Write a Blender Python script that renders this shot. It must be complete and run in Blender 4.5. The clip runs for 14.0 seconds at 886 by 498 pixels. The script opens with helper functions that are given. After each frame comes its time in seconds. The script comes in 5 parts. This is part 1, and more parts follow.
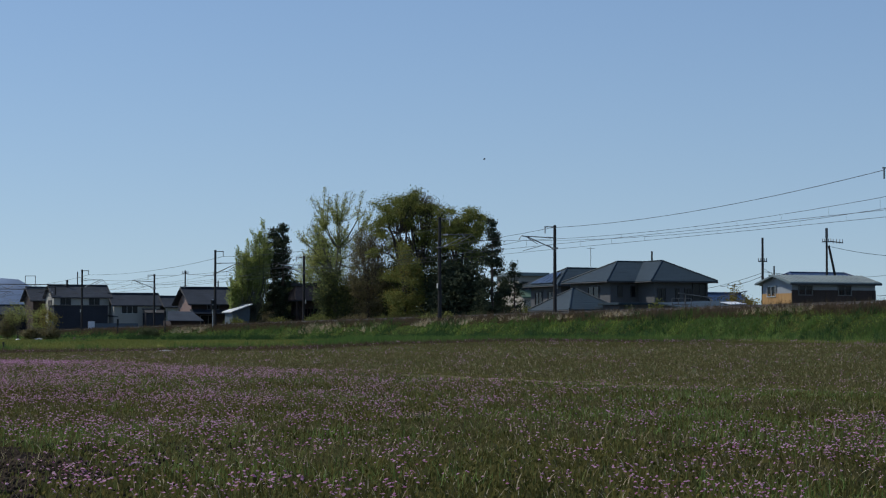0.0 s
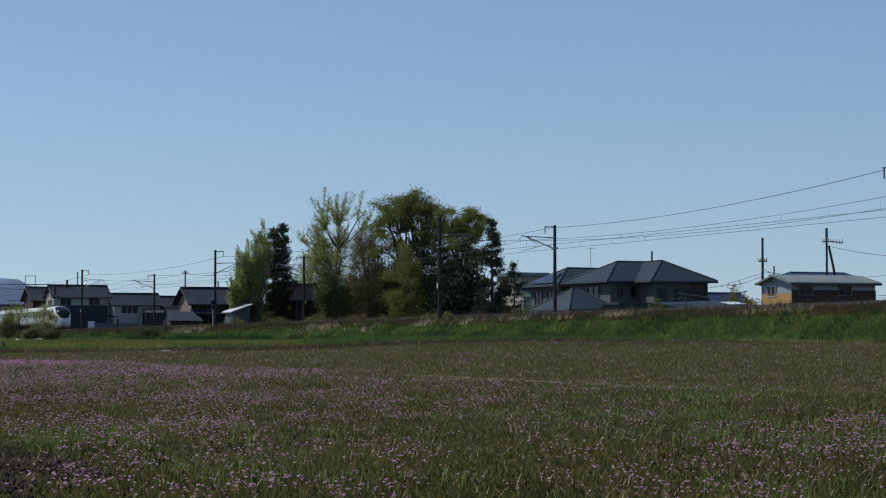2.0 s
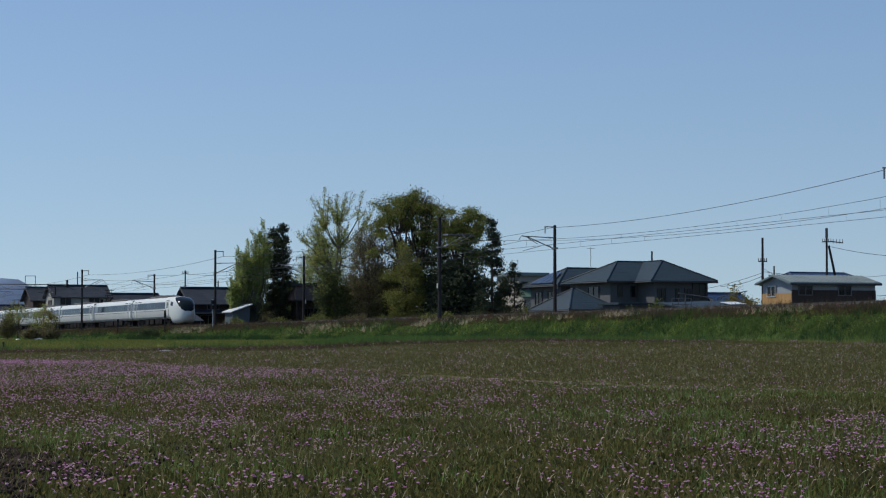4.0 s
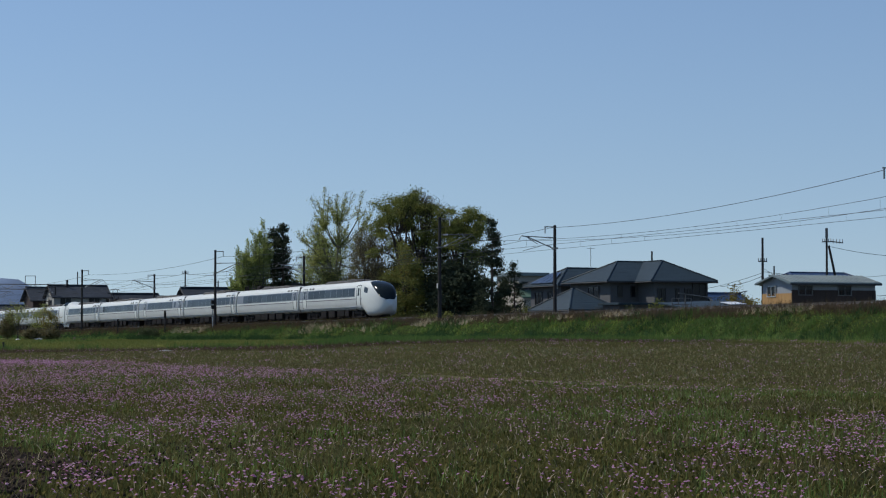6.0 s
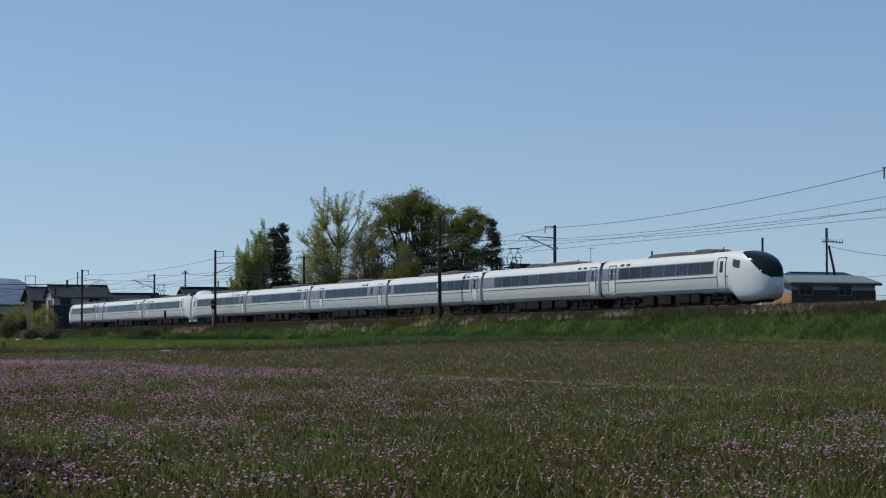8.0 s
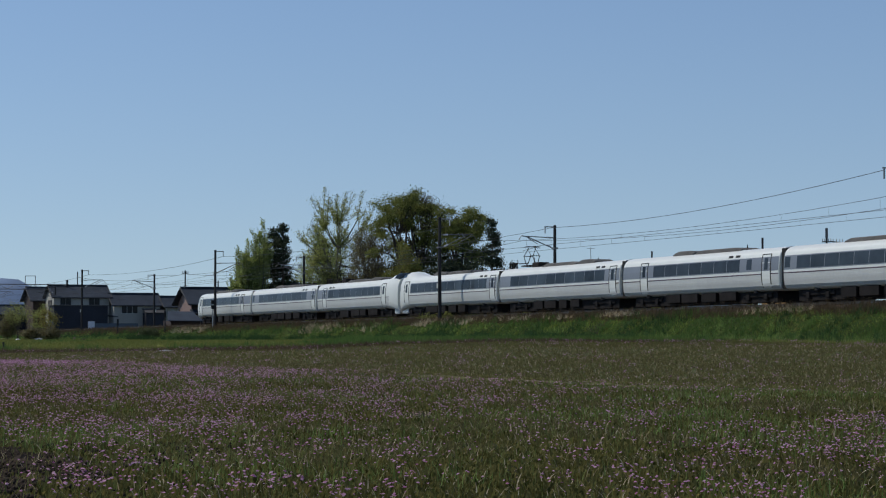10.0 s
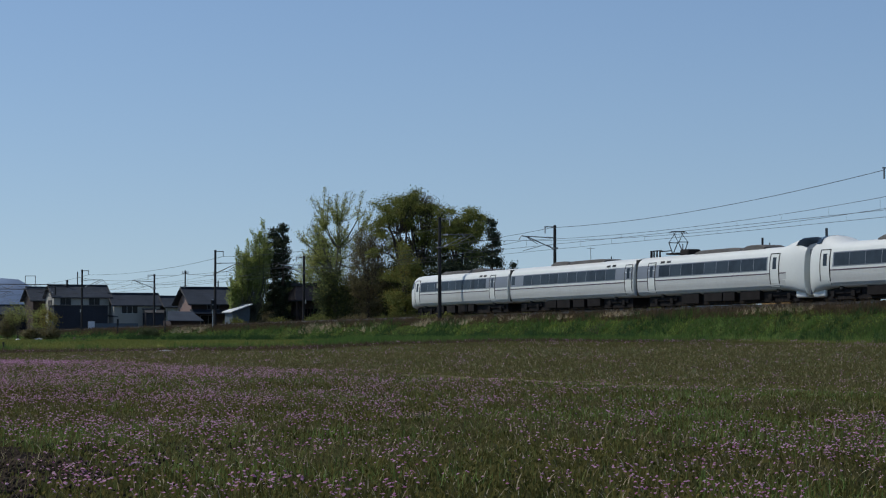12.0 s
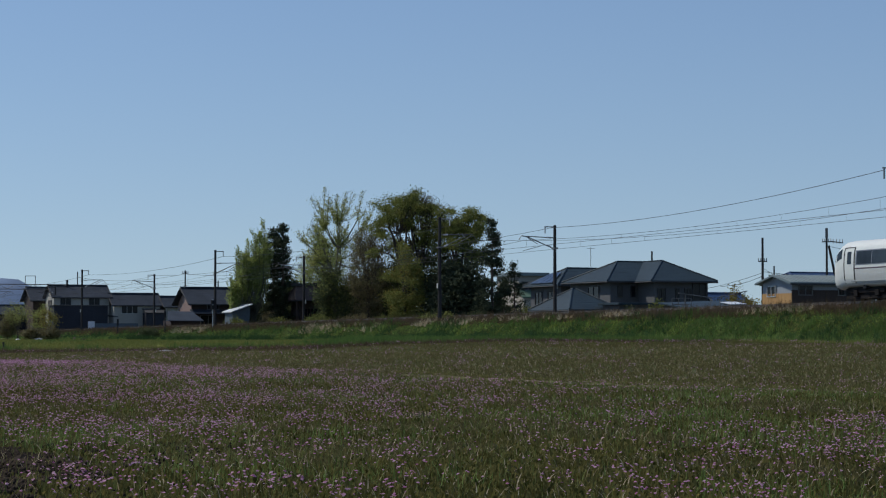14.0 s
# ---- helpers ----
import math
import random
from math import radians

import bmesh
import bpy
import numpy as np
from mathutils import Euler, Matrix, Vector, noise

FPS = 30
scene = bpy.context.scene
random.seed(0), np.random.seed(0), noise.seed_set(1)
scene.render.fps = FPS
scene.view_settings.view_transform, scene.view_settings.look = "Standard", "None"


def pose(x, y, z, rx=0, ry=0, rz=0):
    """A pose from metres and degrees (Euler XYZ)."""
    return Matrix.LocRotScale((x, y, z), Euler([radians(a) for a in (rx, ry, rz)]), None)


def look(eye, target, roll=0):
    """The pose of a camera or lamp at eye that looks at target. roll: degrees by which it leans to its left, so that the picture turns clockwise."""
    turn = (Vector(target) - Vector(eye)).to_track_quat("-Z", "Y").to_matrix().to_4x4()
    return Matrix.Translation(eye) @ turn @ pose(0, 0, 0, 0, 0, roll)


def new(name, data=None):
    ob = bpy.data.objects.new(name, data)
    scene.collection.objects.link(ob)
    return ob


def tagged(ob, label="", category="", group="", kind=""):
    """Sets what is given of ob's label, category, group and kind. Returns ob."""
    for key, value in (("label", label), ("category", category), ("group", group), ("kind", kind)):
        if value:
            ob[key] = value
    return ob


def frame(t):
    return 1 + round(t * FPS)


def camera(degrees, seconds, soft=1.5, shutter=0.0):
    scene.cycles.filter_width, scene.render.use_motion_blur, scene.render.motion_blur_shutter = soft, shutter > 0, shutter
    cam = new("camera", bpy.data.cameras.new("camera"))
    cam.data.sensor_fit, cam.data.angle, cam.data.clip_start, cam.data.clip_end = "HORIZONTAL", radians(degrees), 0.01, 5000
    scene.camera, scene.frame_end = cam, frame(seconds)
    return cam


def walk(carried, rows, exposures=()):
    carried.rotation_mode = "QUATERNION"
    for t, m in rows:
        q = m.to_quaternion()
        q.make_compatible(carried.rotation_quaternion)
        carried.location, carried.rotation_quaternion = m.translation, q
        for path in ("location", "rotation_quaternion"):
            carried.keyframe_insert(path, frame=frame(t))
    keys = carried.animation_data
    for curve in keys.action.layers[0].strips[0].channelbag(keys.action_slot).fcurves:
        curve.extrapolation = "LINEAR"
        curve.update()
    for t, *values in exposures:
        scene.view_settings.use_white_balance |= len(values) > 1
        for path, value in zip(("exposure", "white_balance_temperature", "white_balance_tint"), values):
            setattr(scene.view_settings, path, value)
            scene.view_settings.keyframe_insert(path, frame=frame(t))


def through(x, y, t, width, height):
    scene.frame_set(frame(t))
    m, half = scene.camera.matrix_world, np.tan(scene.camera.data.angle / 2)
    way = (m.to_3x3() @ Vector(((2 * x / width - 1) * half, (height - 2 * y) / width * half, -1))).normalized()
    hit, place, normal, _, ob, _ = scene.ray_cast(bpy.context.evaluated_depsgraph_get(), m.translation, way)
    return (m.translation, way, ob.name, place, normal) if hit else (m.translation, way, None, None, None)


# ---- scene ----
cam = camera(23.93, 14.0, soft=1.15)
EYE = (0.0, 0.0, 1.1)
PATH = [(0.0, look(EYE, (0.0, 100.0, 4.993))), (14.0, look(EYE, (0.0, 100.0, 4.993)))]
walk(cam, PATH, exposures=[(0.0, 0.0, 6500, 9.5), (8.2, 0.0, 6500, 9.5), (10.4, -0.07, 6500, 9.5), (14.0, -0.08, 6500, 9.5)])

# ---- world and sun ----
SUN_AZ, SUN_EL = radians(-72), radians(52)
world = bpy.data.worlds.new("sky")
scene.world = world
world.use_nodes = True
wn, wl = world.node_tree.nodes, world.node_tree.links
sky = wn.new("ShaderNodeTexSky")
sky.sky_type = "NISHITA"
sky.sun_disc = False
sky.sun_elevation, sky.sun_rotation = SUN_EL, SUN_AZ
sky.air_density, sky.dust_density, sky.ozone_density = 0.88, 0.0, 5.0
tone = wn.new("ShaderNodeMix")
tone.data_type, tone.blend_type = "RGBA", "MULTIPLY"
tone.inputs["Factor"].default_value = 1.0
tone.inputs["B"].default_value = (1.0, 0.965, 1.005, 1)
air = wn.new("ShaderNodeTexCoord")
lift_air = wn.new("ShaderNodeMapping")
lift_air.inputs["Location"].default_value = (0, 0, 0.044)
lift_air.inputs["Scale"].default_value = (1, 1, 0.6)
unit_air = wn.new("ShaderNodeVectorMath")
unit_air.operation = "NORMALIZE"
wl.new(air.outputs["Generated"], lift_air.inputs["Vector"])
wl.new(lift_air.outputs[0], unit_air.inputs[0])
wl.new(unit_air.outputs[0], sky.inputs["Vector"])
wl.new(sky.outputs[0], tone.inputs["A"])
wl.new(tone.outputs["Result"], wn["Background"].inputs[0])
wn["Background"].inputs[1].default_value = 0.094
sun = new("sun", bpy.data.lights.new("sun", "SUN"))
sun.data.energy, sun.data.angle, sun.data.color = 3.0, radians(0.6), (1.0, 0.95, 0.88)
SUN_DIR = Vector((math.sin(SUN_AZ) * math.cos(SUN_EL), math.cos(SUN_AZ) * math.cos(SUN_EL), math.sin(SUN_EL)))
sun.matrix_world = look(SUN_DIR * 300, (0, 0, 0))


# ---- materials ----
def mat(name, base, rough=0.7, metal=0.0, alt=None, scale=3.0, fine=40.0, bump=0.0, amount=0.5, spec=0.4, emit=0.0, island=0.0, obj=0.0):
    """Base colour broken by two noises towards alt; island: spread by mesh island, obj: by object."""
    m = bpy.data.materials.new(name)
    m.use_nodes = True
    n, l = m.node_tree.nodes, m.node_tree.links
    b = n["Principled BSDF"]
    b.inputs["Roughness"].default_value = rough
    b.inputs["Metallic"].default_value = metal
    b.inputs["Specular IOR Level"].default_value = spec
    alt = alt or tuple(c * 0.7 for c in base)
    geo = n.new("ShaderNodeTexCoord")
    big, small = n.new("ShaderNodeTexNoise"), n.new("ShaderNodeTexNoise")
    for t, s in ((big, scale), (small, fine)):
        t.inputs["Scale"].default_value = s
        t.inputs["Detail"].default_value = 4
        l.new(geo.outputs["Object"], t.inputs["Vector"])
    add = n.new("ShaderNodeMath")
    add.operation = "MULTIPLY_ADD"
    l.new(small.outputs[0], add.inputs[0])
    add.inputs[1].default_value = 0.6
    l.new(big.outputs[0], add.inputs[2])
    last = add.outputs[0]
    if island or obj:
        src = n.new("ShaderNodeNewGeometry") if island else n.new("ShaderNodeObjectInfo")
        more = n.new("ShaderNodeMath")
        more.operation = "MULTIPLY_ADD"
        l.new(src.outputs["Random Per Island" if island else "Random"], more.inputs[0])
        more.inputs[1].default_value = island or obj
        l.new(last, more.inputs[2])
        last = more.outputs[0]
    hi = 0.6 + (island or obj)
    span = n.new("ShaderNodeMapRange")
    span.inputs["From Min"].default_value = 0.55
    span.inputs["From Max"].default_value = 0.55 + hi * 0.8
    span.inputs["To Max"].default_value = min(1.0, amount * 2)
    l.new(last, span.inputs["Value"])
    mix = n.new("ShaderNodeMix")
    mix.data_type = "RGBA"
    mix.inputs["A"].default_value = (*base, 1)
    mix.inputs["B"].default_value = (*alt, 1)
    l.new(span.outputs[0], mix.inputs["Factor"])
    l.new(mix.outputs["Result"], b.inputs["Base Color"])
    if bump:
        bm = n.new("ShaderNodeBump")
        bm.inputs["Strength"].default_value = bump
        bm.inputs["Distance"].default_value = 0.03
        l.new(last, bm.inputs["Height"])
        l.new(bm.outputs[0], b.inputs["Normal"])
    if emit:
        b.inputs["Emission Color"].default_value = (*base, 1)
        b.inputs["Emission Strength"].default_value = emit
    return m


def leafy(name, base, alt, island=0.8, scale=0.4, through=0.35):
    """Leaves and blades: matt, with light let through."""
    m = mat(name, base, 0.75, alt=alt, scale=scale, fine=3.0, island=island, amount=0.6, spec=0.06)
    n, l = m.node_tree.nodes, m.node_tree.links
    b, out = n["Principled BSDF"], n["Material Output"]
    tr, mixs = n.new("ShaderNodeBsdfTranslucent"), n.new("ShaderNodeMixShader")
    l.new(b.inputs["Base Color"].links[0].from_socket, tr.inputs["Color"])
    mixs.inputs[0].default_value = through
    l.new(b.outputs[0], mixs.inputs[1])
    l.new(tr.outputs[0], mixs.inputs[2])
    l.new(mixs.outputs[0], out.inputs["Surface"])
    return m


M = {
    "soil": mat("soil", (0.038, 0.03, 0.016), 0.95, spec=0.04, alt=(0.032, 0.036, 0.013), scale=0.35, fine=6, bump=0.6),
    "paddy": mat("paddy", (0.085, 0.075, 0.04), 0.95, spec=0.04, alt=(0.06, 0.075, 0.028), scale=0.25, fine=5, bump=0.6),
    "bare": mat("bare_soil", (0.07, 0.053, 0.038), 0.95, spec=0.04, alt=(0.02, 0.016, 0.013), scale=0.9, fine=9, bump=1.0),
    "meadow": mat("meadow", (0.19, 0.19, 0.05), 0.95, spec=0.04, alt=(0.07, 0.10, 0.022), scale=0.15, fine=3, bump=0.5),
    "slope": mat("slope", (0.035, 0.06, 0.012), 0.95, spec=0.04, alt=(0.022, 0.035, 0.01), scale=0.2, fine=3, bump=0.5),
    "ballast": mat("ballast", (0.075, 0.055, 0.042), 0.95, spec=0.04, alt=(0.04, 0.03, 0.024), scale=0.6, fine=14, bump=1.0),
    "far": mat("far_ground", (0.09, 0.095, 0.05), 0.95, spec=0.04, alt=(0.06, 0.06, 0.045), scale=0.02, fine=0.3),
    "white": mat("white_paint", (0.735, 0.76, 0.71), 0.42, alt=(0.66, 0.68, 0.64), scale=0.5, fine=5, amount=0.35, spec=0.4),
    "silver": mat("silver_paint", (0.57, 0.585, 0.555), 0.42, alt=(0.48, 0.49, 0.47), scale=0.5, fine=5, amount=0.4, spec=0.4),
    "belt": mat("grey_belt", (0.20, 0.22, 0.25), 0.4, alt=(0.17, 0.19, 0.215), scale=0.5, fine=5, spec=0.5),
    "stripe": mat("brown_stripe", (0.11, 0.065, 0.085), 0.4, spec=0.4),
    "pane": mat("train_glass", (0.018, 0.025, 0.033), 0.1, alt=(0.06, 0.08, 0.10), scale=0.6, fine=2, spec=0.06, obj=0.8),
    "screen": mat("dark_windscreen", (0.010, 0.016, 0.019), 0.12, alt=(0.018, 0.026, 0.030), scale=0.6, fine=2, spec=0.12),
    "rubber": mat("rubber", (0.02, 0.02, 0.02), 0.85),
    "under": mat("underframe", (0.022, 0.019, 0.018), 0.85, alt=(0.012, 0.011, 0.010), scale=1.5, fine=12, spec=0.15),
    "boxes": mat("equipment_grey", (0.026, 0.023, 0.021), 0.85, alt=(0.014, 0.012, 0.011), scale=1.5, fine=12, spec=0.15),
    "roofkit": mat("roof_equipment", (0.14, 0.135, 0.125), 0.75, alt=(0.07, 0.066, 0.06), scale=1.0, fine=9),
    "steel": mat("steel", (0.25, 0.22, 0.20), 0.45, 0.8, alt=(0.15, 0.10, 0.07), scale=2, fine=20),
    "lamp": mat("headlamp", (1.0, 0.96, 0.85), 0.2, emit=0.7),
    "redlamp": mat("marker_lamp", (1.0, 0.25, 0.12), 0.2, emit=4.0),
    "wood": mat("sleeper", (0.075, 0.062, 0.052), 0.9, alt=(0.045, 0.038, 0.032), scale=1, fine=9),
    "post": mat("dark_concrete_post", (0.042, 0.038, 0.036), 0.85, alt=(0.026, 0.024, 0.022), scale=1, fine=12),
    "galv": mat("galvanised", (0.22, 0.22, 0.21), 0.55, 0.5, alt=(0.13, 0.12, 0.11), scale=2, fine=14),
    "wire": mat("wire", (0.06, 0.06, 0.06), 0.6, 0.5),
    "ceramic": mat("ceramic", (0.55, 0.55, 0.52), 0.3),
    "tile": mat("grey_roof_tile", (0.05, 0.06, 0.073), 0.6, alt=(0.03, 0.036, 0.044), scale=0.6, fine=8, bump=0.4, spec=0.2),
    "tile2": mat("blue_grey_slate", (0.029, 0.049, 0.06), 0.55, alt=(0.02, 0.034, 0.042), scale=0.5, fine=8, bump=0.25, spec=0.25),
    "bluetile": mat("blue_glazed_tile", (0.03, 0.07, 0.16), 0.45, alt=(0.02, 0.045, 0.10), scale=0.7, fine=7),
    "solar": mat("solar_panel", (0.035, 0.055, 0.10), 0.3, alt=(0.025, 0.04, 0.07), scale=0.8, fine=5, spec=0.4),
    "sheet": mat("pale_metal_sheet", (0.20, 0.26, 0.265), 0.5, 0.1, alt=(0.15, 0.19, 0.195), scale=0.6, fine=6),
    "whiteroof": mat("white_metal_roof", (0.75, 0.77, 0.78), 0.4, alt=(0.66, 0.68, 0.69)),
    "green": mat("green_metal_roof", (0.11, 0.19, 0.13), 0.55, alt=(0.09, 0.14, 0.10)),
    "cream": mat("cream_render", (0.44, 0.42, 0.365), 0.9, alt=(0.36, 0.34, 0.29), scale=0.4, fine=6),
    # grey walls; also puts shade into the colour of a cream wing
    "grey_shaded_wall": mat("grey_shaded_render", (0.115, 0.117, 0.118), 0.9, alt=(0.085, 0.087, 0.088), scale=0.4, fine=6),
    "palewall": mat("pale_siding", (0.30, 0.33, 0.35), 0.8, alt=(0.25, 0.27, 0.29), scale=0.4, fine=6),
    "darkwall": mat("dark_navy_siding", (0.03, 0.033, 0.045), 0.7, alt=(0.02, 0.021, 0.028), scale=0.4, fine=6),
    "brown": mat("brown_boarding", (0.075, 0.052, 0.042), 0.85, alt=(0.05, 0.034, 0.028), scale=0.6, fine=8),
    "rose": mat("rosy_gable", (0.27, 0.19, 0.165), 0.9, alt=(0.21, 0.15, 0.13), scale=0.5, fine=7),
    "ochre": mat("ochre_boarding", (0.50, 0.30, 0.12), 0.8, alt=(0.42, 0.24, 0.09), scale=0.8, fine=8),
    "rust": mat("rusty_brown_roof", (0.10, 0.065, 0.05), 0.8, alt=(0.15, 0.10, 0.075), scale=1.0, fine=8),
    "fascia": mat("fascia", (0.06, 0.058, 0.055), 0.7),
    "glass": mat("house_glass", (0.015, 0.018, 0.021), 0.15, spec=0.2),
    "frame": mat("window_frame", (0.17, 0.17, 0.165), 0.5),
    "greymetal": mat("blue_grey_metal_fence", (0.11, 0.14, 0.165), 0.7, alt=(0.085, 0.11, 0.13)),
    "bark": mat("bark", (0.10, 0.082, 0.065), 0.95, alt=(0.05, 0.04, 0.033), scale=1.0, fine=9, bump=0.5),
    "mossbark": mat("pale_bark", (0.17, 0.165, 0.11), 0.95, alt=(0.10, 0.10, 0.065), scale=1.0, fine=9, bump=0.5),
    # blue tone carries the haze of distance
    "hill": mat("haze_blue_hill", (0.16, 0.22, 0.32), 1.0, alt=(0.13, 0.19, 0.28), scale=0.004, fine=0.05),
    "insect": mat("insect", (0.03, 0.025, 0.02), 0.6),
    "wing": mat("insect_wing", (0.25, 0.24, 0.22), 0.4),
    "straw_mud": mat("straw_mud", (0.15, 0.14, 0.07), 0.95, spec=0.04, alt=(0.05, 0.048, 0.025), scale=0.8, fine=9, bump=0.8),
    "straw": leafy("straw", (0.60, 0.52, 0.36), (0.42, 0.33, 0.20)),
    "rusty_weed": leafy("dry_weed", (0.075, 0.05, 0.03), (0.15, 0.115, 0.065)),
    "blade": leafy("field_grass", (0.036, 0.078, 0.013), (0.26, 0.29, 0.09), island=1.6, scale=0.8),
    "brightblade": leafy("young_grass", (0.06, 0.145, 0.022), (0.28, 0.37, 0.11), island=1.4, scale=0.6),
    "vetch": leafy("vetch_leaf", (0.036, 0.046, 0.011), (0.22, 0.19, 0.06), island=1.5, scale=0.4),
    "petal": leafy("pink_petal", (0.37, 0.115, 0.265), (0.60, 0.38, 0.50), island=1.3, scale=0.8),
    "bankgrass": leafy("bank_grass", (0.085, 0.175, 0.025), (0.30, 0.34, 0.085), island=1.5, scale=0.35),
    "lushgrass": leafy("lush_grass", (0.05, 0.12, 0.03), (0.15, 0.22, 0.06), island=1.2, scale=0.3),
    "meadowgrass": leafy("meadow_grass", (0.12, 0.16, 0.035), (0.25, 0.24, 0.075), island=1.3, scale=0.2),
    "darkweed": leafy("dark_weed_leaf", (0.026, 0.062, 0.022), (0.07, 0.125, 0.045), island=1.2, scale=0.3),
    "dullblade": leafy("yellowing_bank_grass", (0.13, 0.14, 0.04), (0.24, 0.22, 0.08), island=1.3, scale=0.3),
    "dryvetch": leafy("dying_vetch_leaf", (0.08, 0.072, 0.024), (0.20, 0.175, 0.07), island=1.4, scale=0.4),
    "willow": leafy("young_green_leaf", (0.23, 0.29, 0.075), (0.38, 0.42, 0.15), island=1.2, through=0.45),
    "bud": leafy("budding_leaf", (0.29, 0.32, 0.085), (0.40, 0.41, 0.15), through=0.45),
    "olive": leafy("olive_leaf", (0.11, 0.14, 0.038), (0.25, 0.26, 0.08), island=1.2, through=0.4),
    # dark green leaf, with the backlit grove's inner shade put into the colour
    "deep": leafy("deep_green_shaded_leaf", (0.05, 0.066, 0.03), (0.11, 0.125, 0.055), island=1.2, through=0.2),
    "conifer": leafy("conifer_needle", (0.035, 0.05, 0.032), (0.07, 0.085, 0.05), island=1.2, through=0.15),
    "brownbud": leafy("brown_budding_leaf", (0.15, 0.135, 0.072), (0.23, 0.20, 0.105)),
    "yellowleaf": leafy("yellow_leaf", (0.19, 0.155, 0.035), (0.28, 0.235, 0.07)),
}


# ---- mesh helpers ----
def part(name, bm, material, parent=None, label="", smooth=False):
    me = bpy.data.meshes.new(name)
    bm.to_mesh(me)
    bm.free()
    me.materials.append(M[material])
    if smooth:
        me.polygons.foreach_set("use_smooth", [True] * len(me.polygons))
        me.set_sharp_from_angle(angle=radians(40))
    ob = new(name, me)
    if parent:
        ob.parent = parent
    return tagged(ob, label)


def again(name, ob, parent, m):
    """Another piece on the same mesh."""
    o = new(name, ob.data)
    o.parent = parent
    o.matrix_basis = m
    return o


def thing(name, m, label, category, group=""):
    ob = new(name)
    ob.matrix_basis = m
    return tagged(ob, label, category, group)


def box(x0, x1, y0, y1, z0, z1, bev=0.0, bm=None):
    bm = bm or bmesh.new()
    v = [bm.verts.new((x, y, z)) for x in (x0, x1) for y in (y0, y1) for z in (z0, z1)]
    for q in ((0, 1, 3, 2), (4, 6, 7, 5), (0, 4, 5, 1), (2, 3, 7, 6), (0, 2, 6, 4), (1, 5, 7, 3)):
        bm.faces.new([v[i] for i in q])
    if bev:
        bmesh.ops.bevel(bm, geom=list(bm.edges), offset=bev, segments=2, affect="EDGES", profile=0.5)
    return bm


def tube(a, b, r0, r1=None, n=8, bm=None):
    """A tapered bar from a to b."""
    bm = bm or bmesh.new()
    a, b = Vector(a), Vector(b)
    r1 = r0 if r1 is None else r1
    q = (b - a).to_track_quat("Z", "Y")
    rings = []
    for c, r in ((a, r0), (b, r1)):
        rings.append([bm.verts.new(c + q @ Vector((math.cos(k * math.tau / n) * r, math.sin(k * math.tau / n) * r, 0))) for k in range(n)])
    for k in range(n):
        bm.faces.new((rings[0][k], rings[0][(k + 1) % n], rings[1][(k + 1) % n], rings[1][k]))
    bm.faces.new(rings[0][::-1])
    bm.faces.new(rings[1])
    return bm


def loft(rings, closed=True, caps=True):
    """Skin over rings of equal point count."""
    bm = bmesh.new()
    vs = [[bm.verts.new(p) for p in r] for r in rings]
    n = len(vs[0])
    for a, b in zip(vs, vs[1:]):
        for k in range(n if closed else n - 1):
            bm.faces.new((a[k], a[(k + 1) % n], b[(k + 1) % n], b[k]))
    if caps:
        bm.faces.new(vs[0][::-1])
        bm.faces.new(vs[-1])
    bmesh.ops.recalc_face_normals(bm, faces=list(bm.faces))
    return bm


def swarm(name, verts, faces, pos, scale, yaw, lean, material, label, category):
    """Many small copies of one little shape joined into one mesh of stuff."""
    verts, faces = np.array(verts, float), np.array(faces, int)
    k, nv = len(pos), len(verts)
    v = verts[None] * scale[:, None, :]
    ca, sa = np.cos(lean)[:, None], np.sin(lean)[:, None]
    x, y, z = v[..., 0], v[..., 1] * ca + v[..., 2] * sa, -v[..., 1] * sa + v[..., 2] * ca
    cy, sy = np.cos(yaw)[:, None], np.sin(yaw)[:, None]
    out = np.stack([x * cy - y * sy, x * sy + y * cy, z], -1) + pos[:, None, :]
    f = (faces[None] + (np.arange(k) * nv)[:, None, None]).reshape(-1, faces.shape[1])
    me = bpy.data.meshes.new(name)
    me.vertices.add(k * nv)
    me.vertices.foreach_set("co", out.ravel())
    me.loops.add(f.size)
    me.loops.foreach_set("vertex_index", f.ravel())
    me.polygons.add(len(f))
    me.polygons.foreach_set("loop_start", np.arange(len(f)) * faces.shape[1])
    me.update(calc_edges=True)
    me.materials.append(M[material])
    return tagged(new(name, me), label, category, kind="stuff")


# ---- the line: s runs along the track, o across it from the near track's middle ----
TURN = radians(66.867)
ALONG = Vector((math.cos(TURN), -math.sin(TURN)))
ACROSS = Vector((math.sin(TURN), math.cos(TURN)))
BASE = Vector((0.0, 174.76)) + ACROSS * 1.45
GRADE = 0.0077


def rail_z(s):
    return 2.338 + GRADE * s


def trk(s, o, up=0.0):
    p = BASE + ALONG * s + ACROSS * o
    return Vector((p.x, p.y, rail_z(s) + up))


def smooth(a, b, x):
    t = np.clip((x - a) / (b - a), 0, 1)
    return t * t * (3 - 2 * t)


def to_line(x, y):
    dx, dy = x - BASE.x, y - BASE.y
    return dx * ALONG.x + dy * ALONG.y, dx * ACROSS.x + dy * ACROSS.y


def past_ridge(x, y):
    """Distance beyond the low ridge that parts the two paddies."""
    return (x - 7.25) * 0.869 + (y - 34.2) * 0.4946


